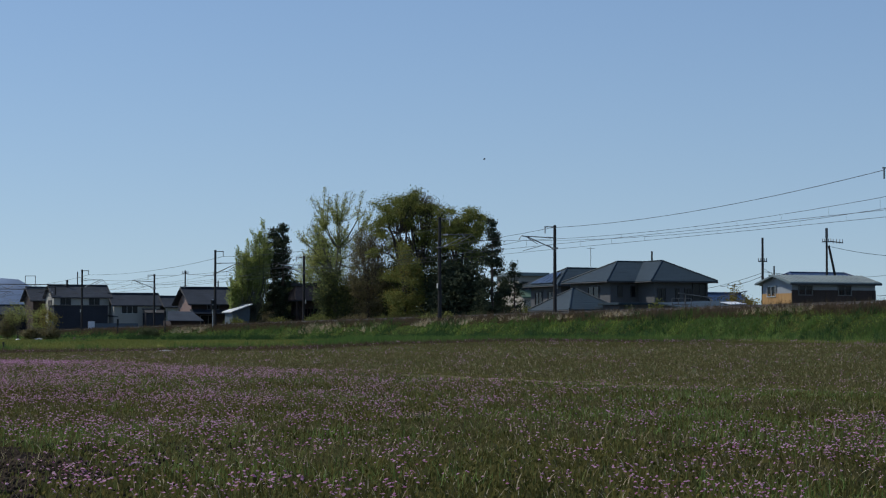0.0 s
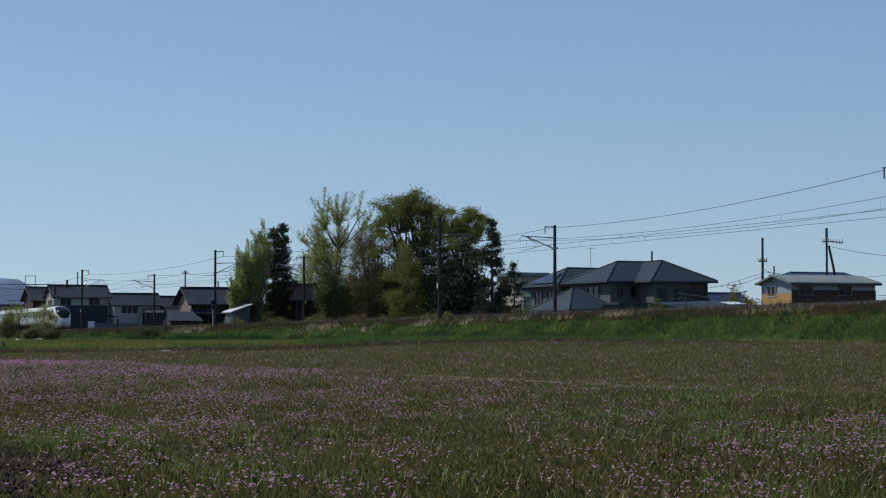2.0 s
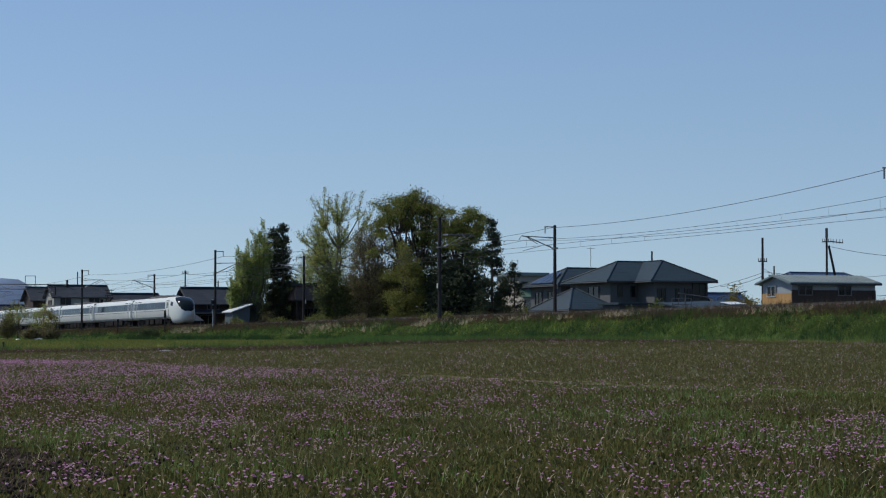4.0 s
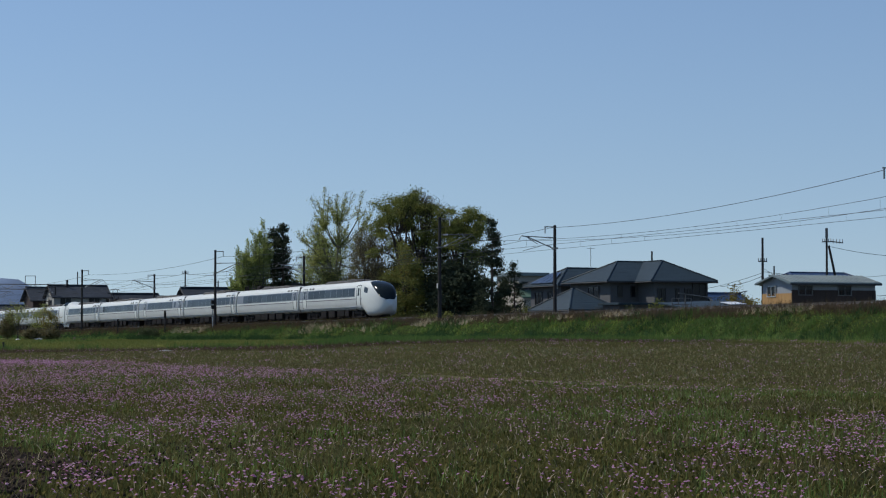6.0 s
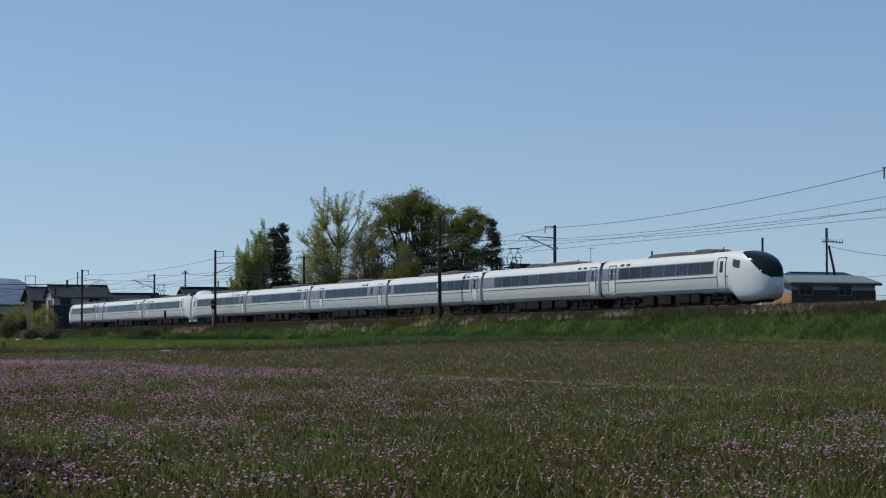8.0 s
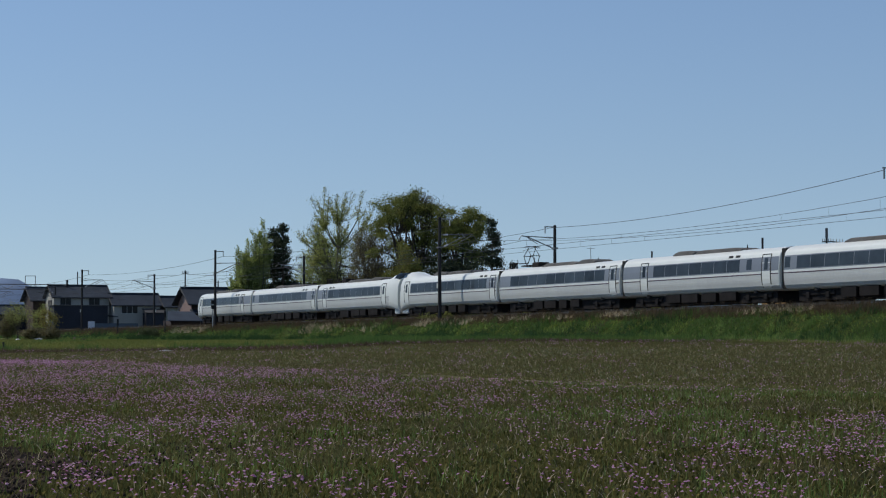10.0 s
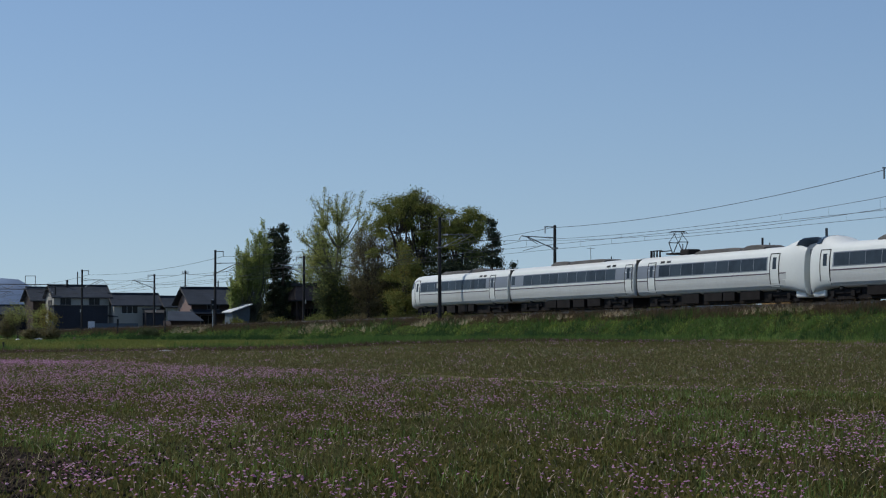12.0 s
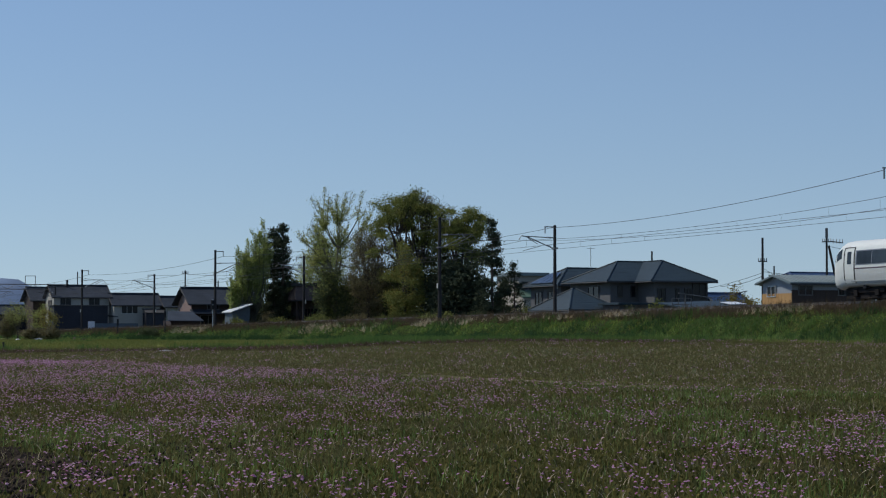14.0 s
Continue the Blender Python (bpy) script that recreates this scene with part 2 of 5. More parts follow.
def ground_z(x, y):
    """Height of the land; arrays."""
    s, o = to_line(x, y)
    rz = rail_z(np.asarray(s, float))
    q = past_ridge(x, y)
    second = smooth(-0.3, 0.3, q) * 0.06 + smooth(1.0, 34.0, q) * 0.40 * smooth(-10, 50, s)
    base = np.where(o < 3, second * smooth(-62, -40, s), 0.5)
    base = np.minimum(base, rz - 0.9) + 0.05 * np.sin(x * 0.35) * np.cos(y * 0.22)
    bed = rz - 0.62 + 0.42 * (smooth(-2.6, -1.8, o) - smooth(5.6, 6.4, o))
    near = smooth(-4.2 - 1.9 * np.maximum(bed - base, 0.3), -4.0, o)
    far = 1 - smooth(8.0, 8.0 + 1.9 * np.maximum(bed - base, 0.3), o)
    k = np.minimum(near, far)
    return base + (bed - base) * k


def field_edge(x):
    """Distance at which the flowering field ends."""
    return 96 + 18 * smooth(-7, 4, x)


# ---- the land: one sheet to the horizon ----
def make_ground():
    near_s = np.arange(-420, 421, 3.0)
    out = np.array([500, 650, 900, 1300, 2000, 3000, 4200])
    S = np.concatenate([-out[::-1], near_s, out])
    O = np.concatenate([-out[::-1], np.arange(-400, -180, 20), np.arange(-180, -52, 3.0), np.arange(-52, -14, 1.5),
                        np.arange(-14, 14, 0.5), np.arange(14, 60, 4.0), np.arange(60, 421, 30), out])
    ss, oo = np.meshgrid(S, O, indexing="ij")
    x = BASE.x + ALONG.x * ss + ACROSS.x * oo
    y = BASE.y + ALONG.y * ss + ACROSS.y * oo
    z = ground_z(x, y)
    ns, no = ss.shape
    i = np.arange(ns * no).reshape(ns, no)
    f = np.stack([i[:-1, :-1], i[1:, :-1], i[1:, 1:], i[:-1, 1:]], -1).reshape(-1, 4)
    me = bpy.data.meshes.new("ground")
    me.from_pydata(np.stack([x, y, z], -1).reshape(-1, 3).tolist(), [], f.tolist())
    for k in ("soil", "paddy", "meadow", "slope", "ballast", "far"):
        me.materials.append(M[k])
    mx, my = x.ravel()[f].mean(1), y.ravel()[f].mean(1)
    s, o = to_line(mx, my)
    idx = np.zeros(len(f), int)
    idx[(past_ridge(mx, my) > 0) & (o < -9) & (s > -40)] = 1
    idx[(my > field_edge(mx)) & (o < 3)] = 2
    idx[(o > -11) & (o < -4)] = 3
    idx[(o >= -4) & (o < 8)] = 4
    idx[(o >= 8) | (np.abs(s) > 430) | (o < -185)] = 5
    me.polygons.foreach_set("material_index", idx)
    me.polygons.foreach_set("use_smooth", [True] * len(f))
    me.update()
    tagged(new("ground", me), "flat farmland with flowering paddies and a grassy railway bank", "ground", kind="structure")


make_ground()


def make_hill():
    """The mountain far beyond the plain; distance haze is put into its blue."""
    rings = []
    for k in range(9):
        y = 3600 + k * 60
        ring = []
        for j in range(41):
            x = -1500 + j * 30
            h = 96 * math.exp(-((x + 800) / 105) ** 2) + 75 * math.exp(-((x + 1080) / 160) ** 2)
            ring.append((x, y, max(0.0, h * math.sin(k / 8 * math.pi) ** 0.6 + 6 * noise.noise((x * 0.02, y * 0.02, 0)) - 1)))
        rings.append(ring)
    ob = part("hill", loft(rings, closed=False, caps=False), "hill", smooth=True)
    tagged(ob, "hazy blue mountain beyond the plain", "mountain", kind="structure")


make_hill()


# ---- track ----
def make_track():
    prof = [(-0.065, 0), (0.065, 0), (0.02, 0.03), (0.012, 0.1), (0.035, 0.12), (0.035, 0.155), (-0.035, 0.155), (-0.035, 0.12), (-0.012, 0.1), (-0.02, 0.03)]
    for o in (0.0, 3.8):
        tr = thing("railway_track", Matrix.Identity(4), "pair of worn steel rails on sleepers and brown ballast", "railway track", "tracks")
        for side in (-0.56, 0.56):
            rings = [[trk(s, o + side + a, b - 0.155) for a, b in prof] for s in (-420, -150, 0, 150, 420)]
            part("rail", loft(rings), "steel", tr)
        bm = bmesh.new()
        for k in range(-280, 180):
            s = k * 0.72
            c = [trk(s + ds, o + do, dz) for ds in (-0.12, 0.12) for do in (-1.0, 1.0) for dz in (-0.35, -0.16)]
            v = [bm.verts.new(p) for p in c]
            for q in ((1, 3, 7, 5), (0, 1, 5, 4), (2, 6, 7, 3), (0, 2, 3, 1), (4, 5, 7, 6)):
                bm.faces.new([v[i] for i in q])
        tagged(part("sleeper_row", bm, "wood", tr), kind="stuff")


make_track()


# ---- catenary ----
FRAME_ROT = Matrix((ALONG.to_3d(), ACROSS.to_3d(), (0, 0, 1))).transposed().to_4x4()


def line_pose(s, o, up=0.0):
    return Matrix.Translation(trk(s, o, up)) @ FRAME_ROT


def pole(s, o, side, drop=0.0):
    """A catenary pole; side +1 reaches across towards larger o."""
    p = thing("catenary_pole", line_pose(s, o), "dark railway catenary pole with a hinged cantilever bracket beside the track", "catenary pole", "catenary poles")
    q = drop
    part("post", tube((0, 0, -1.4), (0, 0, 8.0 - q), 0.165, 0.12, 10), "post", p)
    part("cap", tube((0, 0, 8.0 - q), (0, 0, 8.06 - q), 0.13, 0.09, 10), "post", p)
    k = side
    part("feeder_arm", tube((0, -0.15 * k, 7.9 - q), (0, 0.95 * k, 7.9 - q), 0.045), "galv", p)
    part("feeder_insulator", tube((0, 0.9 * k, 7.86 - q), (0, 0.9 * k, 7.35 - q), 0.05, 0.05), "ceramic", p)
    part("top_tube", tube((0, 0.1 * k, 6.6 - q * 0.3), (0, 2.95 * k, 6.68 - q * 0.3), 0.04), "galv", p)
    part("stay_tube", tube((0, 0.1 * k, 5.5), (0, 2.5 * k, 6.63 - q * 0.3), 0.04), "galv", p)
    bm = bmesh.new()
    pts = [(0, 3.3 * k, 6.2), (0, 3.05 * k, 6.55), (0, 2.75 * k, 6.52), (0, 1.6 * k, 5.9)]
    for a, b in zip(pts, pts[1:]):
        tube(a, b, 0.03, bm=bm)
    part("curved_pull_off", bm, "galv", p)
    part("registration_arm", tube((0, 1.2 * k, 5.75), (0, 2.9 * k, 5.3), 0.022), "galv", p)
    for y, z in ((0.35, 6.6 - q * 0.3), (0.4, 5.65)):
        part("insulator", tube((0, y * k, z), (0, (y + 0.35) * k, z + (0.012 if z > 6 else 0.17)), 0.07, 0.07, 10), "ceramic", p)
    part("clamp", box(-0.2, 0.2, -0.2, 0.2, 5.5, 5.62), "galv", p)
    part("number_plate", box(-0.12, 0.12, -0.2 * k - 0.02, -0.2 * k + 0.02, 2.2, 2.6), "ceramic", p, "small pale plate")
    return p


NEAR_POLES = [-247.5, -185.2, -122.8, -60.3, 2.7, 65.7, 128.0]
FAR_POLES = [-244.0, -182.1, -120.6, -58.3, 4.6, 67.0, 129.5]
for s in NEAR_POLES:
    p = pole(s, -2.9, 1)
    if s > 60:
        part("outer_arm", tube((0, 0.1, 7.1), (0, -0.6, 7.1), 0.04), "galv", p)
        part("hanging_insulator", tube((0, -0.5, 7.05), (0, -0.5, 6.5), 0.045, 0.045, 10), "galv", p)
for s in FAR_POLES:
    pole(s, 6.7, -1, 0.58)


def wire_bm(s0, s1, o, h0, h1, sag, r, n=10, bm=None):
    bm = bm or bmesh.new()
    pts = []
    for k in range(n + 1):
        u = k / n
        pts.append(trk(s0 + (s1 - s0) * u, o, h0 + (h1 - h0) * u - sag * 4 * u * (1 - u)))
    rings = []
    for p in pts:
        rings.append([bm.verts.new(p + Vector((ACROSS.x * math.cos(a) * r, ACROSS.y * math.cos(a) * r, math.sin(a) * r))) for a in (0.5, 2.1, 3.7, 5.3)])
    for a, b in zip(rings, rings[1:]):
        for k in range(4):
            bm.faces.new((a[k], a[(k + 1) % 4], b[(k + 1) % 4], b[k]))
    return bm


def wires(poles, o, feeder, high):
    w = thing("overhead_line", Matrix.Identity(4), "overhead contact and messenger wires above the track", "overhead line", "overhead lines")
    for name, h, sag, r, oo in (("contact_wire", 5.18, 0.03, 0.014, o), ("messenger_wire", 6.15, 0.8, 0.014, o), ("feeder_wire", high, 0.55, 0.017, feeder)):
        for a, b in zip(poles, poles[1:]):
            if name == "feeder_wire" and a > 0:
                continue
            part(name, wire_bm(a, b, oo, h, h, sag, r), "wire", w)
    for a, b in zip(poles, poles[1:]):
        for k in range(1, 12):
            u = k / 12
            s = a + (b - a) * u
            top = 6.15 - 0.8 * 4 * u * (1 - u)
            part("dropper", tube(trk(s, o, 5.16), trk(s, o, top), 0.006, n=4), "wire", w)
    return w


def crossing():
    """The feeder changes sides here, from the far row to the near row."""
    a, b = trk(4.6, 6.55, 7.27), trk(65.7, -3.4, 6.98)
    bm = bmesh.new()
    prev = a
    for k in range(1, 17):
        u = k / 16
        p = a.lerp(b, u) - Vector((0, 0, 0.55 * 4 * u * (1 - u)))
        tube(prev, p, 0.017, n=4, bm=bm)
        prev = p
    tagged(part("feeder_cable", bm, "wire"), "dark feeder cable crossing above the railway tracks", "cable")


crossing()
wires(NEAR_POLES, 0.0, -2.0, 7.35)
wires(FAR_POLES, 3.8, 6.55, 7.27)


def gantry():
    """Lattice portal over the tracks down the line."""
    g = thing("signal_gantry", line_pose(-184.5, 0), "steel lattice portal spanning the railway tracks", "gantry")
    for y in (-16.5, 9.2):
        part("post", tube((0, y, -1), (0, y, 8.6), 0.2, 0.17, 10), "post", g)
    for z in (7.0, 7.8):
        part("chord", tube((0, -16.5, z), (0, 9.2, z), 0.07), "galv", g)
    bm = bmesh.new()
    for k in range(18):
        y = -16.5 + k * 25.7 / 18
        tube((0, y, 7.0 if k % 2 else 7.8), (0, y + 25.7 / 18, 7.8 if k % 2 else 7.0), 0.04, n=5, bm=bm)
    tagged(part("lattice", bm, "galv", g), kind="stuff")
    for y in (2.2, -4.5):
        bm = tube((0, y, 7.8), (0, y, 9.2), 0.05)
        tube((0, y, 9.2), (0, y + 1.7, 9.2), 0.05, bm=bm)
        tube((0, y + 1.7, 9.2), (0, y + 1.7, 7.8), 0.05, bm=bm)
        part("feeder_frame", bm, "galv", g)


gantry()


def marker(s, o, h, name, label, lamps=0):
    m = thing(name, line_pose(s, o), label, name.replace("_", " "))
    base = -0.9
    part("post", tube((0, 0, base), (0, 0, h), 0.07), "post" if not lamps else "ceramic", m)
    for k in range(lamps):
        part("lamp_housing", tube((0, 0, h - 0.1 - 0.55 * k), (0, 0, h - 0.5 - 0.55 * k), 0.22, 0.22, 12), "rubber", m)
    if not lamps:
        part("board", box(-0.04, 0.04, -0.12, 0.12, h - 0.8, h, 0.01), "post", m)


marker(-59.2, -3.5, 2.6, "track_signal", "white post with two black lamp housings beside the track", 2)
marker(-72.0, -5.3, 1.6, "marker_post", "dark weathered post on the bank")
marker(-95.6, -4.8, 0.9, "marker_post", "short dark weathered post on the bank")


# ---- the train ----
HALF = [(0.0, 0.78), (0.95, 0.78), (1.26, 0.90), (1.38, 1.10), (1.435, 1.45), (1.45, 1.85), (1.45, 2.1), (1.425, 2.5), (1.375, 2.86), (1.30, 3.08), (1.17, 3.26), (0.95, 3.40), (0.6, 3.48), (0.0, 3.51)]


def ring_at(x, wide=1.0, low=0.0, top=0.0, lift=0.0):
    """Cross-section at x; low lowers the sill, top lowers the roof."""
    pts = []
    for y, z in HALF:
        u = (z - 0.78) / (3.51 - 0.78)
        pts.append((y * wide, z - low * (1 - u) - top * u ** 1.3 + lift * max(0.0, u - 0.85) / 0.15))
    full = [(x, -y, z) for y, z in pts] + [(x, y, z) for y, z in pts[-2:0:-1]]
    return full


def side_y(z):
    ys, zs = [p[0] for p in HALF[2:]], [p[1] for p in HALF[2:]]
    return float(np.interp(z, zs, ys))


def skin(x0, x1, z0, z1, out, side=-1, rows=4):
    """A shallow plate that follows the body side between two heights."""
    zs = [z0 + (z1 - z0) * k / rows for k in range(rows + 1)]
    outer = [(side * (side_y(z) + out), z) for z in zs]
    inner = [(side * (side_y(z) - 0.03), z) for z in zs[::-1]]
    return loft([[(x, y, z) for y, z in outer + inner] for x in (x0, x1)])


def streamlined(h):
    """Rings of the long nose, towards +x, from the body's end at h."""
    rings = []
    L = 3.5
    h += 0.3
    for k in range(1, 15):
        t = 1 - (1 - k / 14) ** 1.6
        w = (1 - t ** 2.7) ** 0.5 * 0.86 + 0.14 * (1 - t)
        rings.append((h - L + L * t, max(w, 0.10), 0.56 * smooth(0, 0.22, t) - 0.25 * t ** 3 - 0.7 * t ** 9, 1.25 * t ** 2.0 + 1.0 * t ** 9))
    return rings


def blunt(h):
    rings = []
    for k in range(1, 9):
        t = k / 8
        rings.append((h - 1.7 + 1.7 * t, 1 - 0.40 * t ** 3, 0.15 * smooth(0, 0.5, t) - 0.25 * t ** 4, 1.45 * t ** 2.2))
    return rings


def patch(rings, a, b, side, sgn):
    """A thin pane laid on the skin between the ring places a and b."""
    rows = []
    for r in rings:
        r = np.array(r)
        at = np.linspace(a, b, 5) if side < 0 else 26 - np.linspace(a, b, 5)
        rows.append([(sgn * np.interp(q, np.arange(26), r[:, 0]), np.interp(q, np.arange(26), r[:, 1]) * 1.008, np.interp(q, np.arange(26), r[:, 2])) for q in at])
    return loft(rows, closed=False, caps=False)


def bogie(parent, x):
    b = part("bogie", box(x - 1.7, x + 1.7, -1.05, 1.05, 0.42, 0.72, 0.06), "under", parent)
    for dx in (-1.05, 1.05):
        part("axle", tube((x + dx, -0.8, 0.43), (x + dx, 0.8, 0.43), 0.09), "under", b)
        for y in (-0.56, 0.56):
            part("wheel", tube((x + dx, y - 0.065, 0.43), (x + dx, y + 0.065, 0.43), 0.43, 0.43, 20), "under", b)
        for y in (-1.0, 1.0):
            part("axle_box", box(x + dx - 0.2, x + dx + 0.2, y - 0.12, y + 0.12, 0.25, 0.62, 0.04), "under", b)
    for y in (-1.0, 1.0):
        part("air_spring", tube((x, y, 0.7), (x, y, 0.98), 0.24, 0.24, 12), "rubber", b)


def pantograph(parent, x):
    p = part("pantograph", box(x - 0.75, x + 0.75, -0.55, 0.55, 3.60, 3.70, 0.02), "under", parent)
    for dy in (-0.42, 0.42):
        for sx in (-1, 1):
            part("lower_arm", tube((x + sx * 0.1, dy, 3.72), (x + sx * 0.62, dy * 0.9, 4.42), 0.032), "under", p)
            part("upper_arm", tube((x + sx * 0.62, dy * 0.9, 4.42), (x - sx * 0.14, dy * 0.7, 5.08), 0.022), "under", p)
    for sx in (-1, 1):
        part("cross_tube", tube((x + sx * 0.62, -0.42, 4.42), (x + sx * 0.62, 0.42, 4.42), 0.026), "under", p)
        bm = tube((x + sx * 0.16, -0.45, 5.14), (x + sx * 0.16, 0.45, 5.14), 0.032)
        tube((x + sx * 0.16, 0.45, 5.14), (x + sx * 0.16, 0.62, 5.04), 0.02, bm=bm)
        tube((x + sx * 0.16, -0.45, 5.14), (x + sx * 0.16, -0.62, 5.04), 0.02, bm=bm)
        part("contact_strip", bm, "under", p)
    part("arrester", tube((x + 1.3, -0.4, 3.45), (x + 1.3, -0.4, 4.25), 0.05, 0.03), "under", p)
    part("drive_case", box(x + 1.0, x + 2.2, -0.5, 0.5, 3.45, 3.88, 0.12), "under", p)
    for k in range(4):
        part("roof_insulator", tube((x - 3.0 + k * 0.42, -0.45, 3.45), (x - 3.0 + k * 0.42, -0.45, 3.95), 0.07, 0.05, 8), "under", p)
    for y in (-0.45, 0.35):
        part("busbar", tube((x - 3.1, y, 3.93), (x - 1.5, y, 3.93), 0.035), "under", p)


def railcar(length, fore, aft, door_fore, door_aft, pane0, pane1, kit, label, pan=None, small=None):
    """One carriage, middle at x = 0, running towards +x. fore and aft: 'flat', 'nose', 'blunt' or 'cab'."""
    c = thing("railcar", Matrix.Identity(4), label, "railcar", "train")
    h = length / 2
    cut = {"flat": 0.24, "nose": 3.2, "blunt": 1.7, "cab": 0.12}
    rings = []

    def end(kind, sgn):
        if kind == "nose":
            return [ring_at(sgn * x, w, lo, to) for x, w, lo, to in streamlined(h)]
        if kind == "blunt":
            return [ring_at(sgn * x, w, lo, to) for x, w, lo, to in blunt(h)]
        if kind == "cab":
            return [ring_at(sgn * (h - 3.2), 1), ring_at(sgn * (h - 2.6), 1, 0, 0, 0.14), ring_at(sgn * (h - 1.9), 1, 0.06, 0, 0.36), ring_at(sgn * (h - 1.4), 0.995, 0.12, 0, 0.46),
                    ring_at(sgn * (h - 0.8), 0.985, 0.25, 0, 0.44), ring_at(sgn * (h - 0.32), 0.90, 0.34, 0.0, 0.06)]
        return [ring_at(sgn * (h - 0.29), 1), ring_at(sgn * (h - 0.24), 0.975)]

    a, b = end(aft, -1)[::-1], end(fore, 1)
    rings = a + [ring_at(-h + (cut[aft] if aft != "cab" else 3.2) + 0.05)] + [ring_at(h - (cut[fore] if fore != "cab" else 3.2) - 0.05)] + b
    part("body", loft(rings), "white", c, smooth=True)
    # silver skirt below the stripe, grey window belt and brown stripe, both sides
    lo_x, hi_x = -h + (0.3 if aft == "flat" else 2.35), h - (0.3 if fore == "flat" else 2.1)
    if fore == "nose":
        hi_x = h - 3.3
    for sd in (-1, 1):
        part("silver_side", skin(lo_x, hi_x, 0.97, 1.78, 0.004, sd, 6), "silver", c, "silver lower side", smooth=False)
        b0, b1 = lo_x if aft == "flat" else pane0 - 0.1, hi_x if fore == "flat" else pane1 + 0.1
        part("window_belt", skin(b0, b1, 2.02, 2.88, 0.006, sd), "belt", c, "grey window belt")
        part("stripe", skin(lo_x, hi_x, 1.80, 1.87, 0.008, sd, 1), "stripe", c, "thin dark brown stripe")
        n = max(1, round((pane1 - pane0) / 1.55))
        w = (pane1 - pane0) / n
        for k in range(n):
            part("window_pane", skin(pane0 + k * w + 0.03, pane0 + (k + 1) * w - 0.03, 2.08, 2.82, 0.012, sd), "pane", c)
        if small is not None:
            part("window_pane", skin(small - 0.3, small + 0.3, 2.15, 2.8, 0.012, sd, 2), "pane", c)
        for x in (door_fore, door_aft):
            if x is None:
                continue
            d = part("door", skin(x - 0.48, x + 0.48, 1.02, 3.02, 0.014, sd, 8), "white", c)
            if x not in cabdoors(fore, aft, door_fore, door_aft):
                part("door_panel", skin(x - 0.44, x + 0.44, 2.02, 2.88, 0.016, sd), "belt", d)
            for dx in (-0.5, 0.5):
                part("door_seal", skin(x + dx - 0.045, x + dx + 0.045, 1.0, 3.05, 0.018, sd, 8), "rubber", d)
            part("door_seal", skin(x - 0.5, x + 0.5, 3.02, 3.08, 0.018, sd, 1), "rubber", d)
            part("door_window", skin(x - 0.2, x + 0.2, 2.1, 2.82, 0.02, sd), "pane", d)
        for dx in (-0.42, 0.42):
            x = (pane1 if door_fore is not None and fore == "flat" else pane0 + 1.6 if aft == "flat" else pane1) - 0.8 + dx
            part("destination_sign", skin(x - 0.27, x + 0.27, 2.97, 3.12, 0.012, sd, 1), "rubber", c)
    for x in (-h + 3.4 + (1.0 if aft == "nose" else 0), h - 3.4 - (1.8 if fore == "nose" else 0)):
        bogie(c, x)
    # added dark block that fills the shaded space under the floor
    part("underfloor_filler", box(-h + 1.2, h - (1.2 if fore != "nose" else 3.4), -0.95, 0.95, 0.12, 0.84), "under", c)
    # boxes under the floor
    xs = -h + 6.0
    rnd = random.Random(int(length * 100) + kit)
    while xs < h - 7.4:
        w = rnd.uniform(1.1, 2.4)
        part("equipment_box", box(xs, xs + w, -1.22, 1.22, rnd.uniform(0.20, 0.30), 0.86, 0.03), rnd.choice(("under", "under", "boxes")), c)
        xs += w + rnd.uniform(0.12, 0.7)
    # roof kit: long low air-conditioning casings
    for x0, x1, z in ((-4.4, 1.2, 3.68), (1.5, 4.2, 3.74)) if kit % 2 else ((-1.0, 4.6, 3.68), (-4.0, -1.3, 3.73)):
        if pan is not None:
            x0, x1 = x0 + 0.9, x1 + 0.9
        rs = []
        for x, k in ((x0, 0.55), (x0 + 0.5, 0.95), (x0 + 0.9, 1.0), (x1 - 0.9, 1.0), (x1 - 0.5, 0.95), (x1, 0.55)):
            top = 3.42 + (z - 3.42) * k
            rs.append([(x, -0.85, 3.40), (x, -0.82, top - 0.06), (x, -0.7, top), (x, 0.7, top), (x, 0.82, top - 0.06), (x, 0.85, 3.40)])
        part("roof_unit", loft(rs), "roofkit", c, "grey roof air-conditioning casing")
    part("aerial", tube((h - 6.2, 0, 3.5), (h - 6.2, 0, 3.86), 0.05, 0.03), "under", c)
    if pan is not None:
        pantograph(c, pan)
    # gangway bellows and coupler
    for kind, sgn in ((fore, 1), (aft, -1)):
        if kind == "flat":
            part("gangway", box(min(sgn * (h - 0.26), sgn * (h + 0.02)), max(sgn * (h - 0.26), sgn * (h + 0.02)), -1.22, 1.22, 0.9, 3.36, 0.05), "rubber", c, "black gangway bellows")
        elif kind == "cab":
            part("gangway", box(min(sgn * (h - 0.5), sgn * h), max(sgn * (h - 0.5), sgn * h), -0.85, 0.85, 0.5, 3.2, 0.04), "belt", c, "grey gangway frame")
            ws = []
            for x, lift, k in ((h - 1.35, 0.46, 0.996), (h - 0.8, 0.44, 0.985), (h - 0.33, 0.065, 0.903)):
                ws.append([(sgn * p[0], p[1] * 1.012, p[2] + 0.012) for p in ring_at(x, k, 0, 0, lift)[10:17]])
            part("windscreen", loft(ws, closed=False, caps=False), "screen", c, "dark raised cab windscreen", smooth=True)
